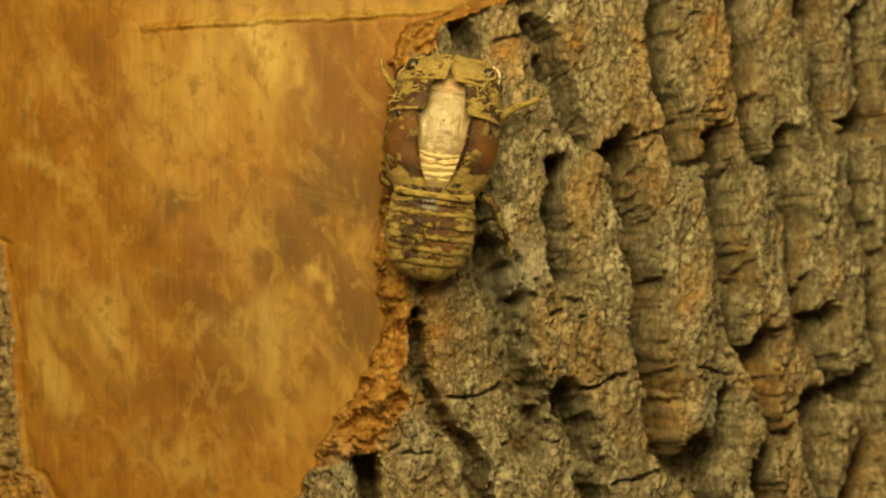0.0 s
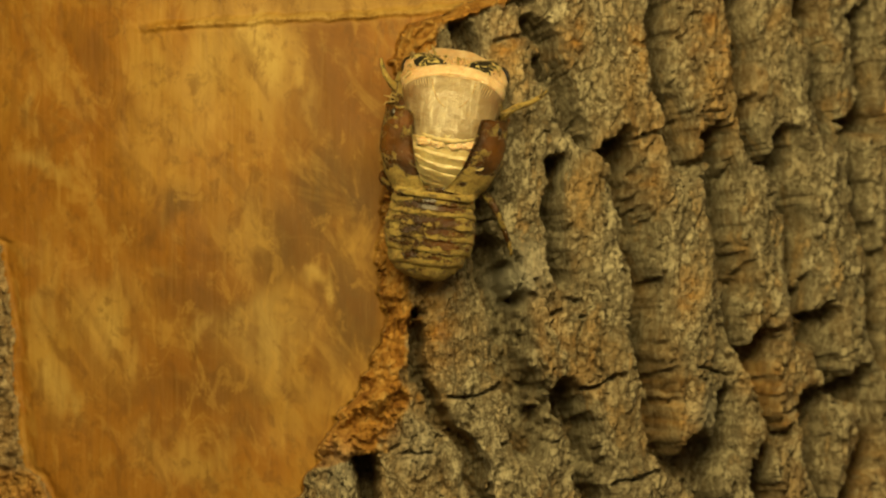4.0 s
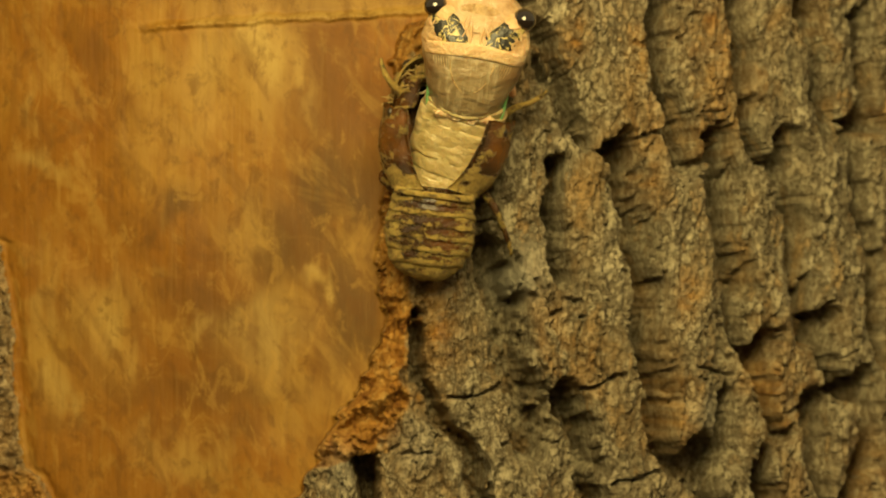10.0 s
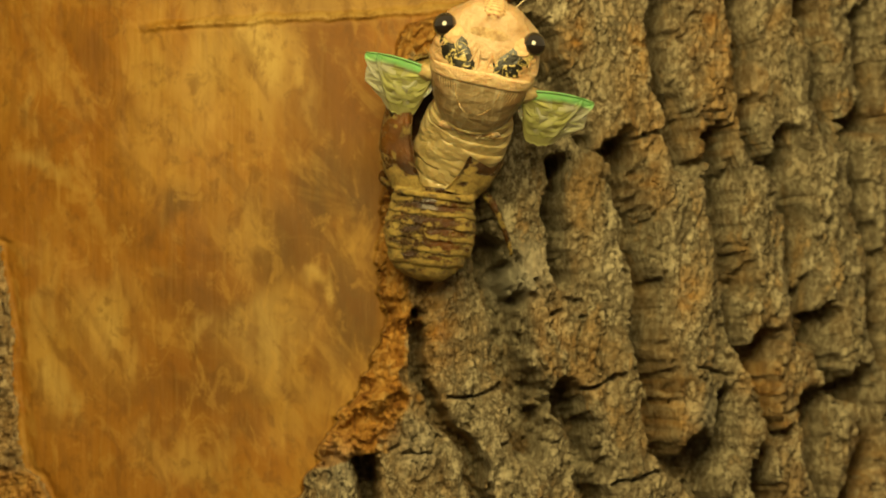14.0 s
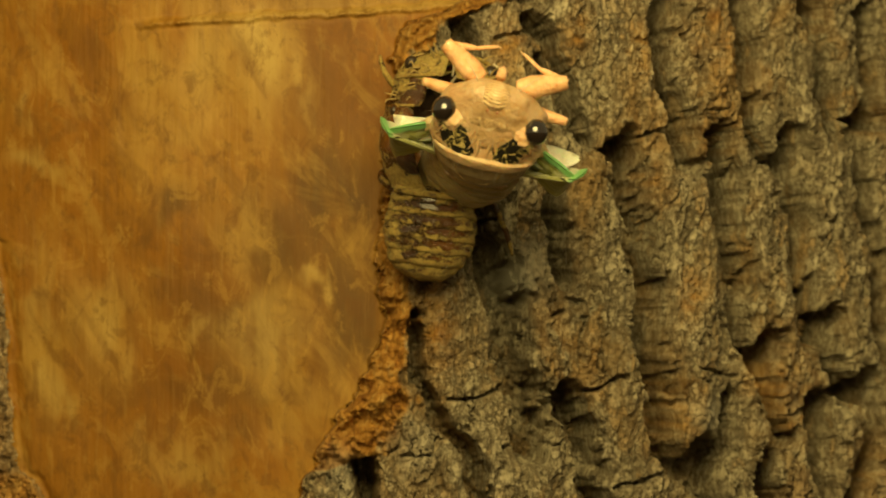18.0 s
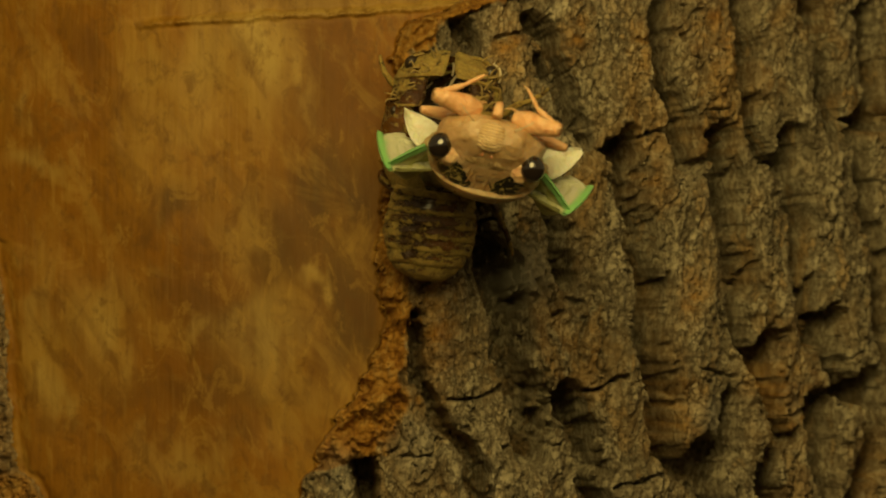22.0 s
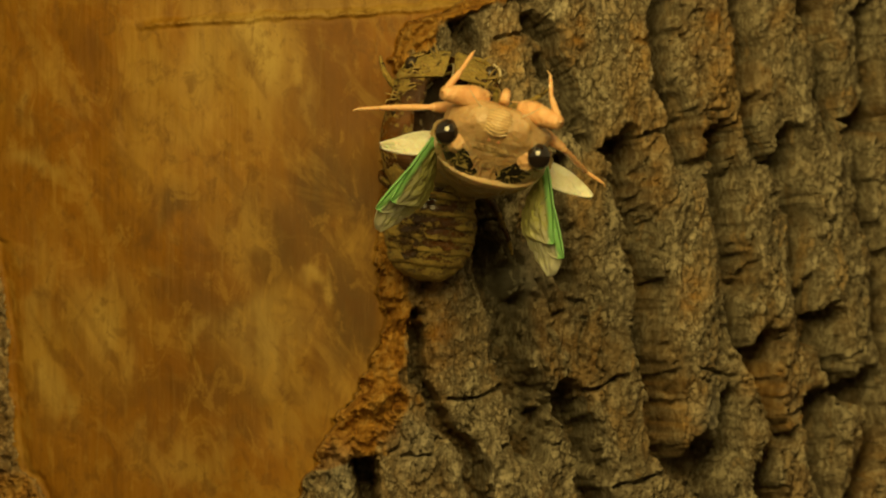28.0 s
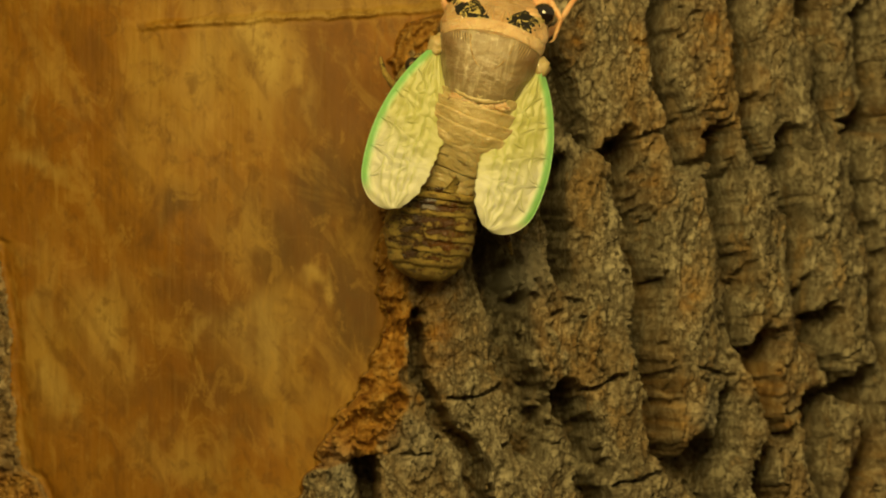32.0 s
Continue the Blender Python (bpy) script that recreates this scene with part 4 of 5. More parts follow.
def build_cicada():
    root = new("cicada")
    tagged(root, "pale soft newly hatched cicada climbing out of its split shell", "cicada")
    moves = {"ring": [], "leg": [], "wing": [], "hind": []}
    V, F = loft(-70, 66, 46, 96, m_hw, m_top, c_bot, 0, 0.03, 3)
    V = [(x, y, z + (1.6 * noise.noise(Vector((x / 7, y / 40, 4))) * max(0, (y + 10) / 70) + 0.7 * noise.noise(Vector((x / 22, y / 22, 9)))) * (z > 5)) for x, y, z in V]
    stain = np.array([[0.95 * float(step(34, 74, np.array(abs(x)))) * math.exp(-((y - 22) / 26) ** 2) * (z > 8)
                       + 0.45 * math.exp(-((abs(x) - 56) / 14) ** 2) * math.exp(-((y + 28) / 20) ** 2) * (z > 0)] * 3 for x, y, z in V])
    part("mesonotum", mesh_of("mesonotum", V, F, stain), BACK, root, "smooth pale brown domed back")
    on_dome = lambda x, y, lift: (x, y, m_top(y) * (1 - (abs(x) / m_hw(y)) ** 2.1) ** 0.46 + lift)
    for side in (-1, 1):
        V, F = tube([on_dome(side * x, y, 0.4) for x, y in ((38, 54), (37, 40), (34, 24), (27, 8), (18, -4), (9, -10))], [0.8, 1.3, 1.3, 1.3, 1.1, 0.5], 6, 0.2)
        part("back_seam", mesh_of("back_seam", V, F), BROW, root, "thin dark curved seam")
        for k in range(7):
            x0 = side * (44 + 4.5 * k)
            V, F = tube([on_dome(x0 * 0.96, 54 - 1.5 * k, 0.2), on_dome(x0 * 0.92, 42 - 1.5 * k, 0.6), on_dome(x0 * 0.84, 30 - 2 * k, 0.0)], [0.5, 0.9, 0.3], 5)
            part("back_wrinkle", mesh_of("back_wrinkle", V, F), SKIN, root)
    # the cross-shaped ridge behind the back
    V, F = join(tube([(-50, -46, 26), (-32, -57, 35), (0, -63, 38), (32, -57, 35), (50, -46, 26)], [3, 5, 6, 5, 3], 10, 0.5),
                tube([(-10, -46, 45), (0, -58, 41), (10, -46, 45)], [1.5, 4, 1.5], 8, 0.4))
    part("scutellum", mesh_of("scutellum", V, F), BELLY, root)
    for x, y, r in ((-34, -68, 15), (-12, -72, 12), (14, -72, 13), (36, -67, 15)):
        V, F = blob(r * 1.15, r * 0.55, r * 0.45, (x, y + 2, 28 + 6 * math.cos(x / 30)), 16, 24, 0.6, x)
        part("hinge_lobe", mesh_of("hinge_lobe", V, F), COLLAR, root, "pinkish folded lobe behind the back")
    V, F = loft(-64, 40, 20, 48, t_hw, t_top, c_bot, 0, 0.05, 9)
    part("metanotum", mesh_of("metanotum", V, F), BELLY, root)
    V, F = loft(50, 112, 44, 128, lambda y: c_hw(y) * (1.012 - 0.32 * max(0, (y - 82) / 30) ** 2), lambda y: c_top(y) * (1.012 - 0.10 * max(0, (y - 98) / 14) ** 2), c_bot, 0, 0.045, 5)
    V = [(x, y, z + (2.4 * noise.noise(Vector((x / 11, y / 15, 2))) - 4.5 * abs(noise.noise(Vector((x / 17, y / 10, 6)))) + 1.0 * noise.noise(Vector((x / 4, y / 5, 8)))
          - 5 * math.exp(-(x / 5) ** 2) * math.exp(-((y - 88) / 16) ** 2)) * (z > 0)) for x, y, z in V]
    part("pronotum", mesh_of("pronotum", V, F), SKIN, root)
    # a fleshy band along the rear of the pronotum, arched forward in the middle
    grow = lambda y: 1.0 + 0.018 * math.sqrt(max(0.0, 1 - ((y - 52) / 11.5) ** 2))
    V, F = loft(41, 63, 12, 72, lambda y: c_hw(y) * grow(y), lambda y: c_top(y) * grow(y) + 1.5, c_bot, 0, 0.03, 15)
    V = [(x, y - 7 + 20 * (1 - (x / 94) ** 2), z) for x, y, z in V]
    part("collar", mesh_of("collar", V, F), COLLAR, root, "pinkish fleshy collar")
    # folds of the soft skin before the collar
    for side in (-1, 1):
        for x0, y0, x1, y1, r in ((7, 104, 12, 70, 3.2), (16, 108, 26, 66, 2.6), (24, 106, 20, 88, 2.2), (60, 106, 74, 84, 2.8), (70, 98, 84, 72, 2.6), (34, 64, 62, 66, 2.4), (10, 66, 30, 63, 2.2)):
            pts = [on_back(side * (x0 + (x1 - x0) * u + 2.5 * math.sin(5 * u + x0)), y0 + (y1 - y0) * u, -0.6) for u in (0, 0.33, 0.66, 1)]
            V, F = tube(pts, [r * 0.5, r, r * 0.9, r * 0.35], 8, 0.4)
            part("skin_fold", mesh_of("skin_fold", V, F), SKIN, root)
    for side in (-1, 1):
        V, F = patch_on_back(side * 47, 85, 36, 24, side * 0.45, 3.5)
        part("blotch", mesh_of("blotch", V, F), BLOTCH, root, "wrinkled black and yellow patch")
    head = part("head", mesh_of("head", *[(v, f) for v, f in [loft(-6, 60, 44, 96, lambda y: c_hw(y + 95), lambda y: c_top(y + 95) + 40, lambda y: c_bot(y + 95) - 40, -40, 0.07, 7)]][0]), SKIN, root)
    head.location = (0, 95 * K, 0)
    for side in (-1, 1):
        V, F = blob(20, 19, 22, (0, 0, 0), 22, 32)
        ob = part("eye", mesh_of("eye", V, F), EYE, head, "glossy black bulging eye")
        ob.matrix_basis = pose(side * 77 * K, 17 * K, -11 * K, 0, side * 12, side * -18)
        V, F = blob(25, 19, 25, (side * 57, 5, -9), 18, 26, 0.2, side)
        part("cheek", mesh_of("cheek", V, F), CHEEK, head, "reddish skin round the eye")
        V, F = tube([(side * 34, 46, -62), (side * 48, 62, -72), (side * 62, 74, -84)], [1.3, 0.9, 0.5], 6)
        part("antenna", mesh_of("antenna", V, F), THREAD, head)
    V, F = patch_on_back(0, 121, 34, 8, 0.0, 0.6)
    part("brow", mesh_of("brow", [(x, y - 95, z) for x, y, z in V], F), BROW, head, "dark translucent wrinkled brow")
    for x, z in ((0, -22), (-8, -12), (8, -12)):
        V, F = blob(2.6, 2, 2.6, (x, 53.5 + z * 0.35 + 7, z), 8, 10)
        part("ocellus", mesh_of("ocellus", V, F), OCELLUS, head)
    V, F = blob(27, 20, 25, (0, 45, -43), 60, 48)
    V = [(x, y + 1.8 * math.sin((z + 0.02 * x * x) * 1.15) * min(1, max(0, abs(x) - 5) / 4), z) for x, y, z in V]
    part("clypeus", mesh_of("clypeus", V, F), RIBBED, head, "swollen ribbed face plate")
    V, F = tube([(0, 44, -78), (0, 28, -96), (0, -30, -90), (0, -80, -84)], [9, 8, 5, 3], 8)
    part("beak", mesh_of("beak", V, F), LEG, head)
    # abdomen rings, broad in front, narrow behind
    for i in range(RINGS):
        f = i / (RINGS - 1)
        w = 66 + 12 * math.sin(math.pi * min(1, f * 1.5)) - 18 * f * f
        grow = lambda y: (1 + 0.16 * (y + 4) / w) * (1 - 0.02 * (y / 20) ** 2)
        tail = (lambda y: max(0.05, math.sqrt(max(0.0, min(1.0, (y + 22) / 26))))) if i == RINGS - 1 else (lambda y: 1.0)
        V, F = loft(-22, 20, 13, 56, lambda y: w * grow(y) * tail(y), lambda y: w * 0.62 * grow(y) * tail(y), lambda y: w * 0.7 * grow(y) * tail(y), 0, 0.05, i * 2.3)
        V = [(x, y + 4 * noise.noise(Vector((x / 26, i * 1.7, 0.5))), z + 2.2 * noise.noise(Vector((x / 16, y / 7, i * 3.1)))) for x, y, z in V]
        moves["ring"].append((f, part("abdomen_ring", mesh_of("abdomen_ring", V, F), BELLY, root)))
    for name, (fem, tib, tar) in LEG_SIZES.items():
        for side in (-1, 1):
            thigh = part(name, mesh_of(name, *bone(fem[0], fem[1], 1.1)), LEG, root, "soft orange-pink leg")
            shin = part("shin", mesh_of("shin", *bone(tib[0], tib[1], 0.9)), LEG, thigh)
            foot = part("foot", mesh_of("foot", *join(bone(tar[0], tar[1], 0.9), tube([(0, tar[0], 0), (3, tar[0] + 5, 2), (7, tar[0] + 7, 3)], [2, 1.4, 0.6], 6))), LEG, thigh)
            moves["leg"].append((name, side, thigh, shin, foot))
    for side in (-1, 1):
        V, F = blob(17, 20, 13, (0, 2, 0), 14, 18, 0.35, side)
        wing = part("forewing", mesh_of("forewing", V, F), BELLY, root, "crumpled soft yellow-green wing with a green front edge")
        strips = []
        for i in range(STRIPS):
            P, F, T = wing_strip(i, side)
            strips.append(part("wing_lobe", mesh_of("wing_lobe", P, F, T), WING, wing))
        moves["wing"].append((side, wing, strips))
        P, F = leaf(108, 25, 5.0)
        moves["hind"].append((side, part("hindwing", mesh_of("hindwing", P, F), WHITE, root, "small white unexpanded hind wing")))
    moves["head"] = head
    return root, moves


# ---- tables of the emergence: seconds, then values ----
BODY = [(0, 783, 226, 72, -14, 7.5), (1, 783, 219, 74, -15, 7.5), (2, 784, 212, 79, -17, 7.5), (3.5, 793, 207, 88, -20, 7), (5.5, 807.5, 200, 102, -23, 6.5), (6, 809, 195, 106, -17, 8),
        (7, 812, 180, 112, 18, 11.5), (8, 823.5, 157.5, 118, 25, 9.5), (9, 829, 143, 124, 25, 9.2), (10, 832, 133, 130, 25, 9), (11, 837, 125, 138, 26, 8.7), (12, 840, 121, 148, 27, 8.5), (13, 841, 138, 170, 33, 11),
        (14, 845, 158, 202, 42, 12.5), (14.5, 846, 178, 212, 46, 13), (16.5, 848, 245, 245, 56, 14.3), (17, 849, 261, 252, 58, 14.5), (18, 853, 267, 275, 72, 14.2), (19, 857, 270, 290, 85, 13.8),
        (21, 855, 288, 295, 88, 14.2), (22, 855, 296, 296, 90, 14.3), (23, 856, 305, 300, 92, 15), (24, 857.5, 296, 298, 91, 15.5), (25, 861, 291, 295, 87, 15.3), (27.5, 863, 283, 293, 86, 15),
        (28, 864, 281, 292, 86, 15), (29, 865, 279, 290, 84, 15.7), (30, 866, 277, 288, 81, 16.5), (31, 858, 277, 285, 80, 17.5), (31.3, 862, 267, 282, 79, 16.5), (31.4, 867, 238, 256, 58, 20),
        (31.5, 868, 216, 245, 50, 21.5), (31.7, 873, 192, 225, 46, 21.5), (31.8, 875, 173, 210, 38, 20), (31.9, 870, 150, 165, 4, 19), (32, 860, 121, 140, -4, 12.5)]
HEAD = [(0, -80), (2, -78), (3.5, -74), (5.5, -60), (6, -44), (7, -12), (8, -3), (9, 0), (32, 0)]
TAIL = [(0, 0, -66, -34), (6, 0, -70, -34), (9, 0, -84, -32), (14, 2, -80, -22), (17, 2, -84, -12), (31, 2, -84, -10), (31.8, 8, -76, 0), (32, 22, -42, 30)]
OPEN = {"thorax_half": [(0, 0), (1, 2), (2, 6), (3.5, 14), (5.5, 32), (6, 34), (9, 34), (13, 22), (16, 16), (32, 14)],
        "collar_half": [(0, 0), (1, 2), (2, 6), (3.5, 13), (5.5, 30), (9, 32), (14, 22), (16, 10), (32, 8)],
        "head_half": [(0, 0), (1, 1), (2, 4), (3.5, 11), (5.5, 30), (9, 32), (14, 20), (16, 8), (32, 6)]}
SPREAD = [(0, 0.0), (9, 0.0), (13, 0.02), (14.5, 0.04), (17, 0.05), (19, 0.06), (21, 0.09), (23, 0.13), (25, 0.25), (28, 0.42), (29, 0.52), (30, 0.64), (31, 0.76), (31.4, 0.90), (32, 1.0)]
CURL = [(0, 0, 0, 0, 0), (11.5, 0, 0, 0, 0), (13, 0, 3, 0, 0.1), (14.5, 6, 4, 2, 0.3), (17, 80, 58, 50, 1.05), (19, 92, 38, 50, 1.1), (23, 92, 26, 50, 1.0), (24, 82, 34, 56, 0.9), (25, 55, 15, 30, 0.5), (26, 30, 5, 10, 0.2), (28, 8, -6, 0, 0), (32, 0, 0, 0, 0)]
# long axis and outward axis of the wing in the body's space, for the body's left; x is mirrored for its right
FORE = [(0, 0.15, -1, 0, 0, 0, 1), (9, 0.12, -1, 0, 0, 0, 1), (11.5, 0.0, -1, 0.1, -0.2, 0.1, 1), (12, -0.2, -0.95, 0.1, -0.3, 0.3, 0.9), (12.5, -0.5, -0.75, -0.3, -0.3, 0.6, 0.7),
        (13, -0.80, -0.32, -0.40, -0.05, 0.95, 0.12), (14, -0.93, -0.14, -0.2, -0.02, 0.96, 0.03), (14.5, -0.97, -0.06, -0.02, 0, 0.96, 0.02), (17, -0.88, 0, 0.45, 0.0, 0.93, 0.12), (19, -0.88, 0.0, 0.46, -0.12, 0.95, -0.22), (22, -0.74, 0, 0.67, -0.2, 0.94, -0.22), (23, -0.68, 0, 0.73, -0.24, 0.94, -0.22), (24, -0.60, 0, 0.78, -0.28, 0.92, -0.22), (24.5, -0.48, 0, 0.88, -0.45, 0.84, -0.2),
        (25, -0.42, 0, 0.9, -0.52, 0.82, -0.2), (28, -0.30, 0, 0.97, -0.40, 0.91, 0), (29, -0.25, 0, 1, -0.46, 0.88, 0), (30, -0.20, 0, 1, -0.55, 0.83, 0), (31.3, -0.20, -0.05, 1, -0.68, 0.73, 0), (31.4, -0.1, -0.62, 0.78, -0.6, 0.6, 0.5),
        (31.7, -0.08, -0.72, 0.70, -0.68, 0.55, 0.5), (31.8, -0.06, -0.8, 0.60, -0.75, 0.5, 0.45), (31.9, -0.1, -1, 0.15, -1, 0, -0.1), (32, -0.13, -1, 0.06, -1, 0, -0.1)]
HIND = [(0, 0.15, -1, -0.1, 0, 0, -1), (9, 0.12, -1, -0.1, 0, 0, -1), (12.3, 0.1, -1, -0.3, 0, 0, -1), (13.3, -0.5, -0.7, -0.4, 0.1, 0.4, -0.8), (17, -0.86, -0.35, -0.36, 0.2, 0.5, 0.8), (19, -0.62, -0.75, -0.35, 0.2, 0.5, 0.8),
        (21, -0.58, -0.75, -0.40, 0.2, 0.5, 0.8), (22.5, -0.70, -0.4, -0.58, 0.2, 0.5, 0.8), (23.5, -0.72, -0.1, -0.62, 0.2, 0.5, 0.8), (25, -0.98, 0, -0.1, 0, 0.5, 0.8), (28, -0.95, -0.05, 0.28, 0, 0.5, 0.8), (30, -0.74, -0.1, 0.68, -0.3, 0.5, 0.6), (31.3, -0.70, -0.1, 0.70, -0.3, 0.5, 0.6),
        (31.4, -0.43, -0.6, 0.68, -0.7, 0.5, 0.3), (31.8, -0.3, -0.75, 0.55, -0.8, 0.4, 0.3), (31.9, -0.1, -0.95, 0.0, -1, 0, 0), (32, -0.1, -0.98, -0.05, -1, 0, 0)]
# knee, ankle and toe in the body's space, for the body's left and for its right
LEGS = {("fore_leg", -1): [(0, -46, 30, -96, -34, 80, -100, -28, 60, -108), (14.4, -46, 30, -96, -34, 80, -100, -28, 60, -108), (15.4, -70, 120, -100, -40, 90, -118, -20, 70, -120), (16.5, -108, 110, -128, -50, 112, -128, -8, 112, -146),
                           (19, -110, 108, -130, -54, 108, -128, -6, 108, -142), (21, -112, 118, -112, -56, 118, -118, -10, 114, -136), (22.3, -106, 135, -82, -62, 124, -116, -30, 116, -150), (23, -100, 142, -66, -70, 122, -130, -58, 112, -166),
                           (25, -98, 140, -68, -72, 118, -132, -60, 112, -168), (31.3, -96, 140, -68, -72, 116, -134, -60, 110, -170), (31.5, -96, 150, -84, -110, 190, -110, -112, 215, -130), (31.8, -70, 160, -100, -90, 205, -100, -90, 225, -110), (32, -70, 165, -90, -90, 205, -100, -90, 225, -110)],
        ("fore_leg", 1): [(0, 46, 30, -96, 34, 80, -100, 28, 60, -108), (14.4, 46, 30, -96, 34, 80, -100, 28, 60, -108), (15.4, 70, 120, -100, 40, 90, -118, 20, 70, -120), (16.5, 100, 110, -108, 60, 108, -140, 12, 110, -160),
                          (19, 100, 112, -104, 34, 108, -112, -4, 108, -140), (21, 100, 122, -94, 44, 118, -112, 6, 112, -138), (22.3, 94, 135, -78, 54, 124, -112, 30, 116, -146), (23, 88, 142, -68, 60, 122, -124, 46, 112, -162),
                          (25, 88, 140, -70, 60, 118, -128, 48, 112, -166), (31.3, 88, 140, -70, 60, 116, -128, 48, 110, -168), (31.5, 90, 150, -84, 84, 180, -120, 84, 200, -150), (31.8, 80, 160, -90, 96, 195, -90, 96, 215, -100), (32, 84, 150, -30, 100, 120, -20, 96, 90, -30)],
        ("middle_leg", -1): [(0, -70, 0, -92, -40, 60, -100, -34, 40, -108), (14, -70, 0, -92, -40, 60, -100, -34, 40, -108), (16.5, -124, 70, -66, -60, 20, -76, -40, 0, -76), (22, -124, 70, -62, -60, 20, -76, -40, 0, -76), (23.5, -104, 80, -74, -90, 30, -90, -80, 0, -90),
                             (24.4, -100, 84, -74, -160, 30, -60, -180, 10, -50), (25, -100, 84, -52, -206, 84, -14, -248, 84, 0), (28, -100, 84, -50, -206, 84, -20, -250, 80, -6), (31.3, -100, 84, -52, -204, 84, -38, -248, 80, -30), (31.4, -100, 90, -60, -190, 130, -20, -232, 130, 0),
                             (31.8, -100, 90, -60, -180, 140, -40, -220, 160, -30), (32, -90, 100, -80, -120, 160, -90, -130, 190, -90)],
        ("middle_leg", 1): [(0, 70, 0, -92, 40, 60, -100, 34, 40, -108), (14, 70, 0, -92, 40, 60, -100, 34, 40, -108), (16.5, 110, 60, -62, 60, 20, -76, 40, 0, -76), (22, 110, 60, -60, 60, 20, -76, 40, 0, -76), (25, 100, 70, -50, 112, -10, -12, 140, -20, 5),
                            (27.5, 96, 70, -46, 146, 26, -24, 176, 20, -14), (28, 96, 70, -46, 148, 26, -24, 178, 20, -14), (31.3, 96, 70, -46, 150, 26, -26, 182, 20, -16), (31.4, 92, 90, -60, 120, 30, -62, 165, 20, -66), (31.8, 92, 90, -60, 120, 40, -62, 160, 50, -60), (32, 90, 90, -80, 120, 150, -90, 130, 180, -90)],
        ("hind_leg", -1): [(0, -76, -50, -84, -40, 20, -96, -30, 0, -100), (32, -76, -50, -84, -40, 20, -96, -30, 0, -100)],
        ("hind_leg", 1): [(0, 76, -50, -84, 40, 20, -96, 30, 0, -100), (32, 76, -50, -84, 40, 20, -96, 30, 0, -100)]}


def axes(values, side):
    """A wing's turn from its long and outward axes."""
    l = Vector((values[0] * -side, values[1], values[2])).normalized()
    o = Vector((values[3] * -side, values[4], values[5]))
    o = (o - l * o.dot(l)).normalized()
    return Matrix((o, l, o.cross(l))).transposed().to_4x4()


def blend(keys, t, side):
    for a, b in zip(keys, keys[1:]):
        if t <= b[0]:
            u = max(0.0, (t - a[0]) / (b[0] - a[0]))
            return axes(a[1:], side).to_quaternion().slerp(axes(b[1:], side).to_quaternion(), u)
    return axes(keys[-1][1:], side).to_quaternion()


def lean(t, side):
    """The left wing hangs steeper than the right one, and at the end both lie along the body."""
    hang, lie = at_time(((0, 0, 0), (24, 0, 0), (31.3, 2, 0), (31.8, 2, -2), (31.9, -2, -5), (32, 0, -8)), t)
    return Matrix.Rotation(radians(hang), 4, "Y") if side < 0 else Matrix.Rotation(radians(lie), 4, "Z")


def aim(start, way):
    q = way.to_track_quat("Y", "Z")
    return Matrix.Translation(start) @ q.to_matrix().to_4x4()


TIMES = [0, 1, 2, 3, 3.5, 4.5, 5.5, 6, 6.5, 7, 8, 9, 10, 11, 11.5, 12, 12.5, 13, 13.5, 14, 14.5, 15.5, 16.5, 17, 18, 19, 20, 21, 22, 22.5, 23, 24, 24.5, 25, 26, 27, 28, 29, 30, 31, 31.3, 31.4, 31.5, 31.6, 31.7, 31.8, 31.9, 32]


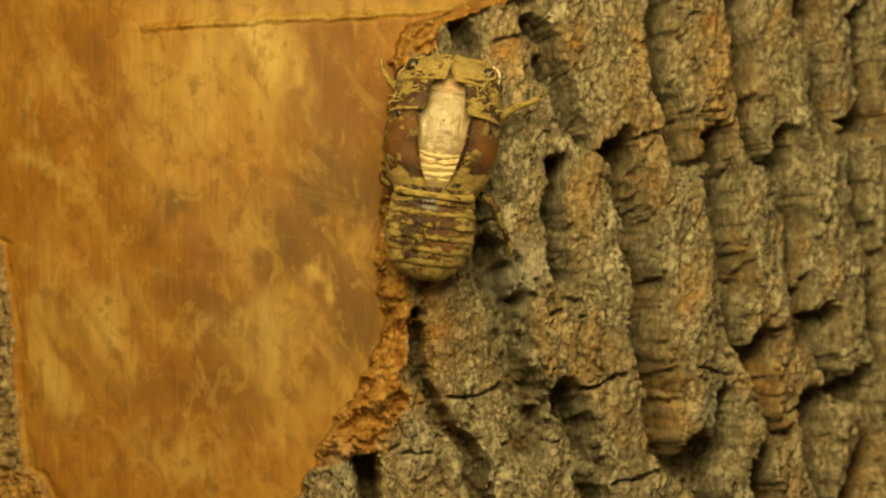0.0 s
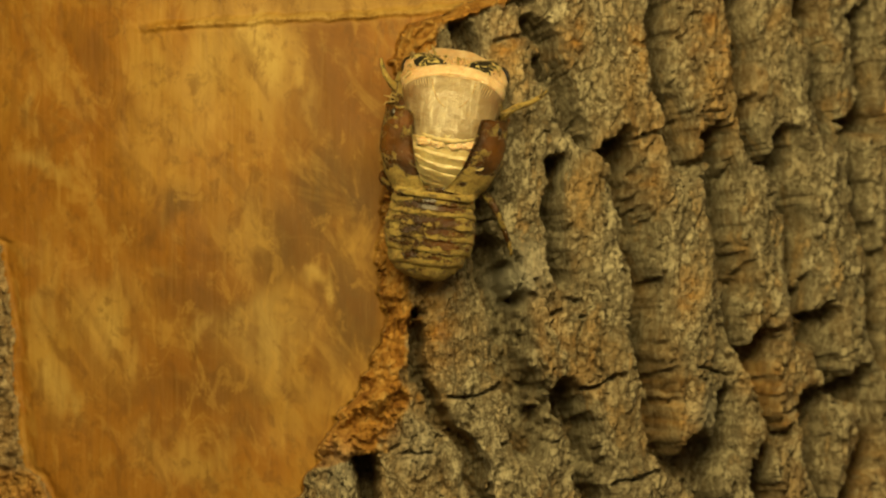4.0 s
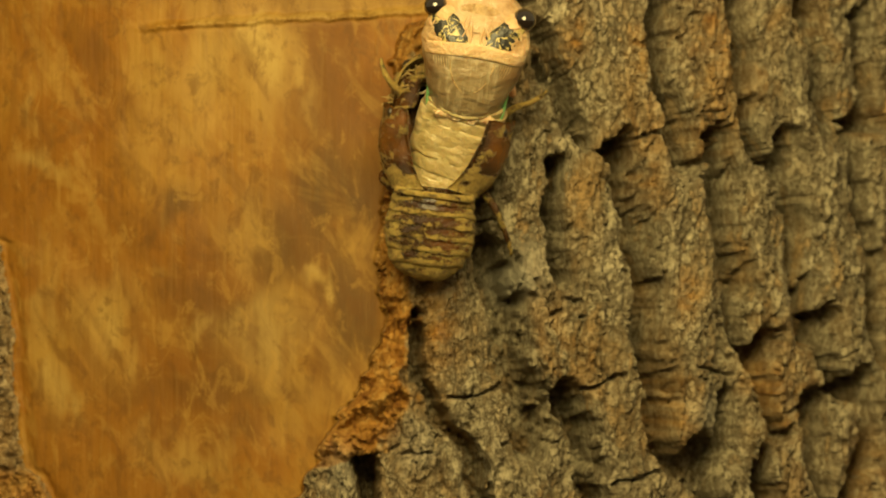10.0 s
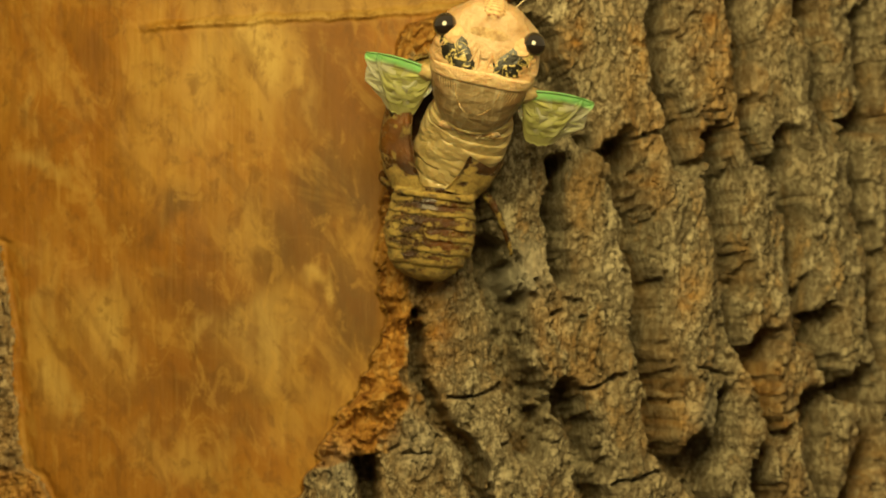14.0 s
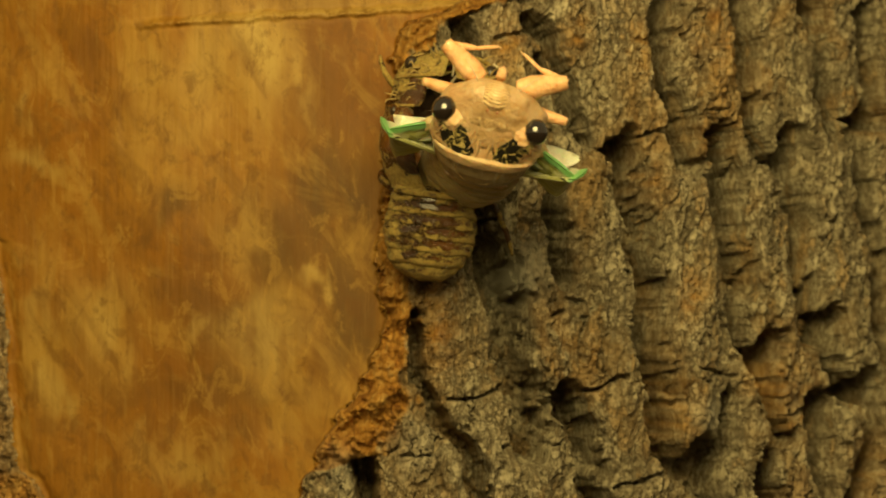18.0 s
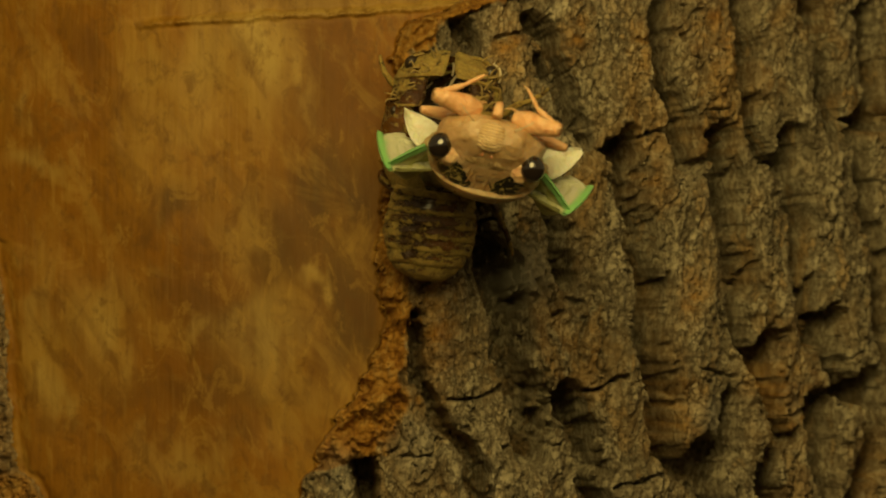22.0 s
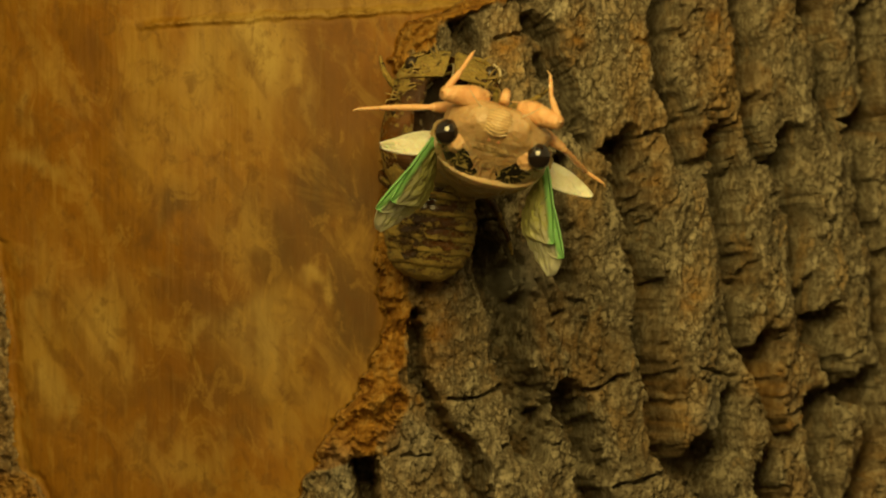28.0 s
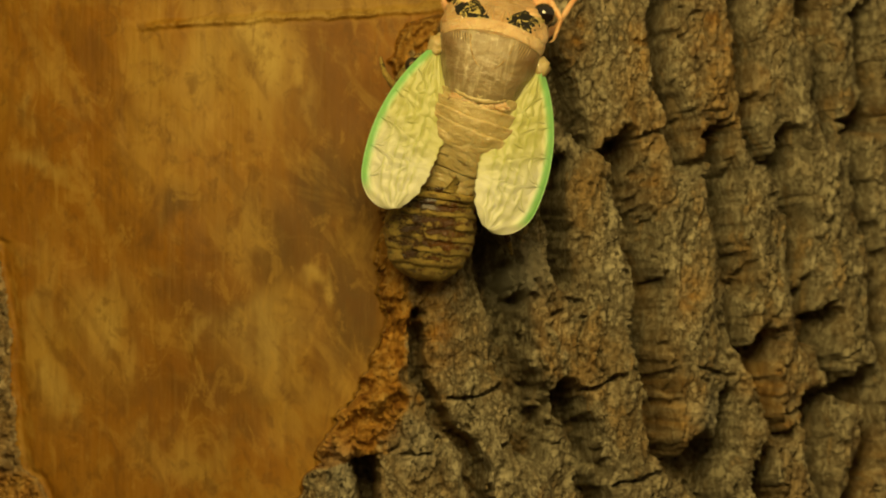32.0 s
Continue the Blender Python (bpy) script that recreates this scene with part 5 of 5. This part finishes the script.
def motions():
    frames = {t: body_frame(*at_time(BODY, t)) for t in TIMES}
    walk(cicada, [(t, frames[t]) for t in TIMES])
    walk(parts["head"], [(t, Matrix.Translation((0, 95 * K, 0)) @ pose(0, 0, 0, at_time(HEAD, t)[0])) for t in TIMES])
    for name, side, y0, ob in shell_parts:
        turn = {t: at_time(OPEN[name], t)[0] for t in TIMES}
        walk(ob, [(t, pose((side * 88 + (side * 3) * min(1, turn[t] / 22)) * K, y0 * K, (0 if name == "thorax_half" else -2.6 * turn[t]) * K, 0, side * turn[t] * (0.22 if name == "thorax_half" else 0.35), side * ((-0.10 if side < 0 else -0.28) if name == "thorax_half" else -0.14) * turn[t])) for t in TIMES])
    # the abdomen bends from the back's rear into the shell
    for f, ob in parts["ring"]:
        rows = []
        for t in TIMES:
            m = frames[t]
            inv = m.inverted()
            dive = at_time(((0, 1), (12, 1), (14.5, 0.5), (17, 0), (31.7, 0), (32, 0.2)), t)[0]
            p0, d0 = Vector((0, -70 + 8 * dive, -4 - 4 * dive)) * K, Vector((0, -1, -0.4 * dive)).normalized()
            end = inv @ (SHELL_FRAME @ (Vector(at_time(TAIL, t)) * K))
            d1 = (inv.to_3x3() @ (SHELL_FRAME.to_3x3() @ Vector((0, -1, -0.15)))).normalized()
            span = (end - p0).length * 1.1
            a, b = d0 * span * at_time(((0, 0.3), (7, 0.35), (10, 0.6), (13, 0.8), (32, 0.8)), t)[0], d1 * span * at_time(((0, 1.2), (9, 0.9), (17, 0.9), (19, 1.4), (31.3, 1.4), (31.5, 0.9), (32, 0.9)), t)[0]
            h = lambda u: p0 * (2 * u ** 3 - 3 * u * u + 1) + a * (u ** 3 - 2 * u * u + u) + end * (3 * u * u - 2 * u ** 3) + b * (u ** 3 - u * u)
            way = -(h(min(1, f + 0.02)) - h(max(0, f - 0.02))).normalized()
            up = Vector((0, 0, 1)) * (1 - f) + (inv.to_3x3() @ (SHELL_FRAME.to_3x3() @ Vector((0, 0, 1)))) * f
            right = way.cross(up).normalized()
            rows.append((t, Matrix.Translation(h(f)) @ Matrix((right, way, right.cross(way))).transposed().to_4x4()))
        walk(ob, rows)
    for name, side, thigh, shin, foot in parts["leg"]:
        (l1, _), (l2, _), (l3, _) = LEG_SIZES[name]
        hx, hy, hz = HIPS[name]
        hip = Vector((hx * side, hy, hz)) * K
        r1, r2, r3 = [], [], []
        for t in TIMES:
            v = at_time(LEGS[name, side], t)
            knee, ankle, toe = (Vector(v[i:i + 3]) * K for i in (0, 3, 6))
            m1 = aim(hip, (knee - hip).normalized())
            k = hip + (knee - hip).normalized() * l1 * K
            m2 = aim(k, (ankle - k).normalized())
            n = k + (ankle - k).normalized() * l2 * K
            m3 = aim(n, (toe - ankle).normalized())
            r1.append((t, m1))
            r2.append((t, m1.inverted() @ m2))
            r3.append((t, m1.inverted() @ m3))
        walk(thigh, r1)
        walk(shin, r2)
        walk(foot, r3)
    for side, wing, strips in parts["wing"]:
        walk(wing, [(t, Matrix.Translation(Vector((side * at_time(((0, 50), (6, 54), (8, 66), (9, 70), (12, 74), (14, 82), (17, 86), (32, 90)), t)[0], 20, at_time(((0, -40), (6, -40), (8, -20), (9, -12), (12, 5), (14, 8), (17, -18), (31.3, -22), (31.8, -10), (32, 0)), t)[0])) * K) @ lean(t, side) @ blend(FORE, t, side).to_matrix().to_4x4()) for t in TIMES])
        for i, strip in enumerate(strips):
            rows = []
            for t in TIMES:
                e = at_time(SPREAD, t)[0]
                curl, bend, roll, gap = at_time(CURL, t)
                base = Matrix.Translation((8 * K, 6 * K, 0)) @ Matrix.Rotation(radians(-12 - 20 * e), 4, "Z")
                slide = STEP * e / ARC
                lift = pose(0, 0, -side * 0.45 * i * K)
                if i < 3:
                    m = base @ along(slide * i - gap * 25 / ARC)
                else:
                    m = base @ along(slide * 3 + gap * 66 / ARC) @ pose(0, 0, 0, side * curl) @ pose(0, 0, 0, 0, side * roll, bend) @ along(slide * (i - 3))
                rows.append((t, m @ lift))
            walk(strip, rows)
    for side, ob in parts["hind"]:
        walk(ob, [(t, Matrix.Translation(Vector((side * at_time(((0, 56), (9, 62), (12, 76), (32, 78)), t)[0], -6, at_time(((0, -25), (9, -20), (13, 8), (17, -8), (32, -8)), t)[0])) * K) @ blend(HIND, t, side).to_matrix().to_4x4()) for t in TIMES])


shell, shell_parts = build_shell()
cicada, parts = build_cicada()
build_trunk()
motions()
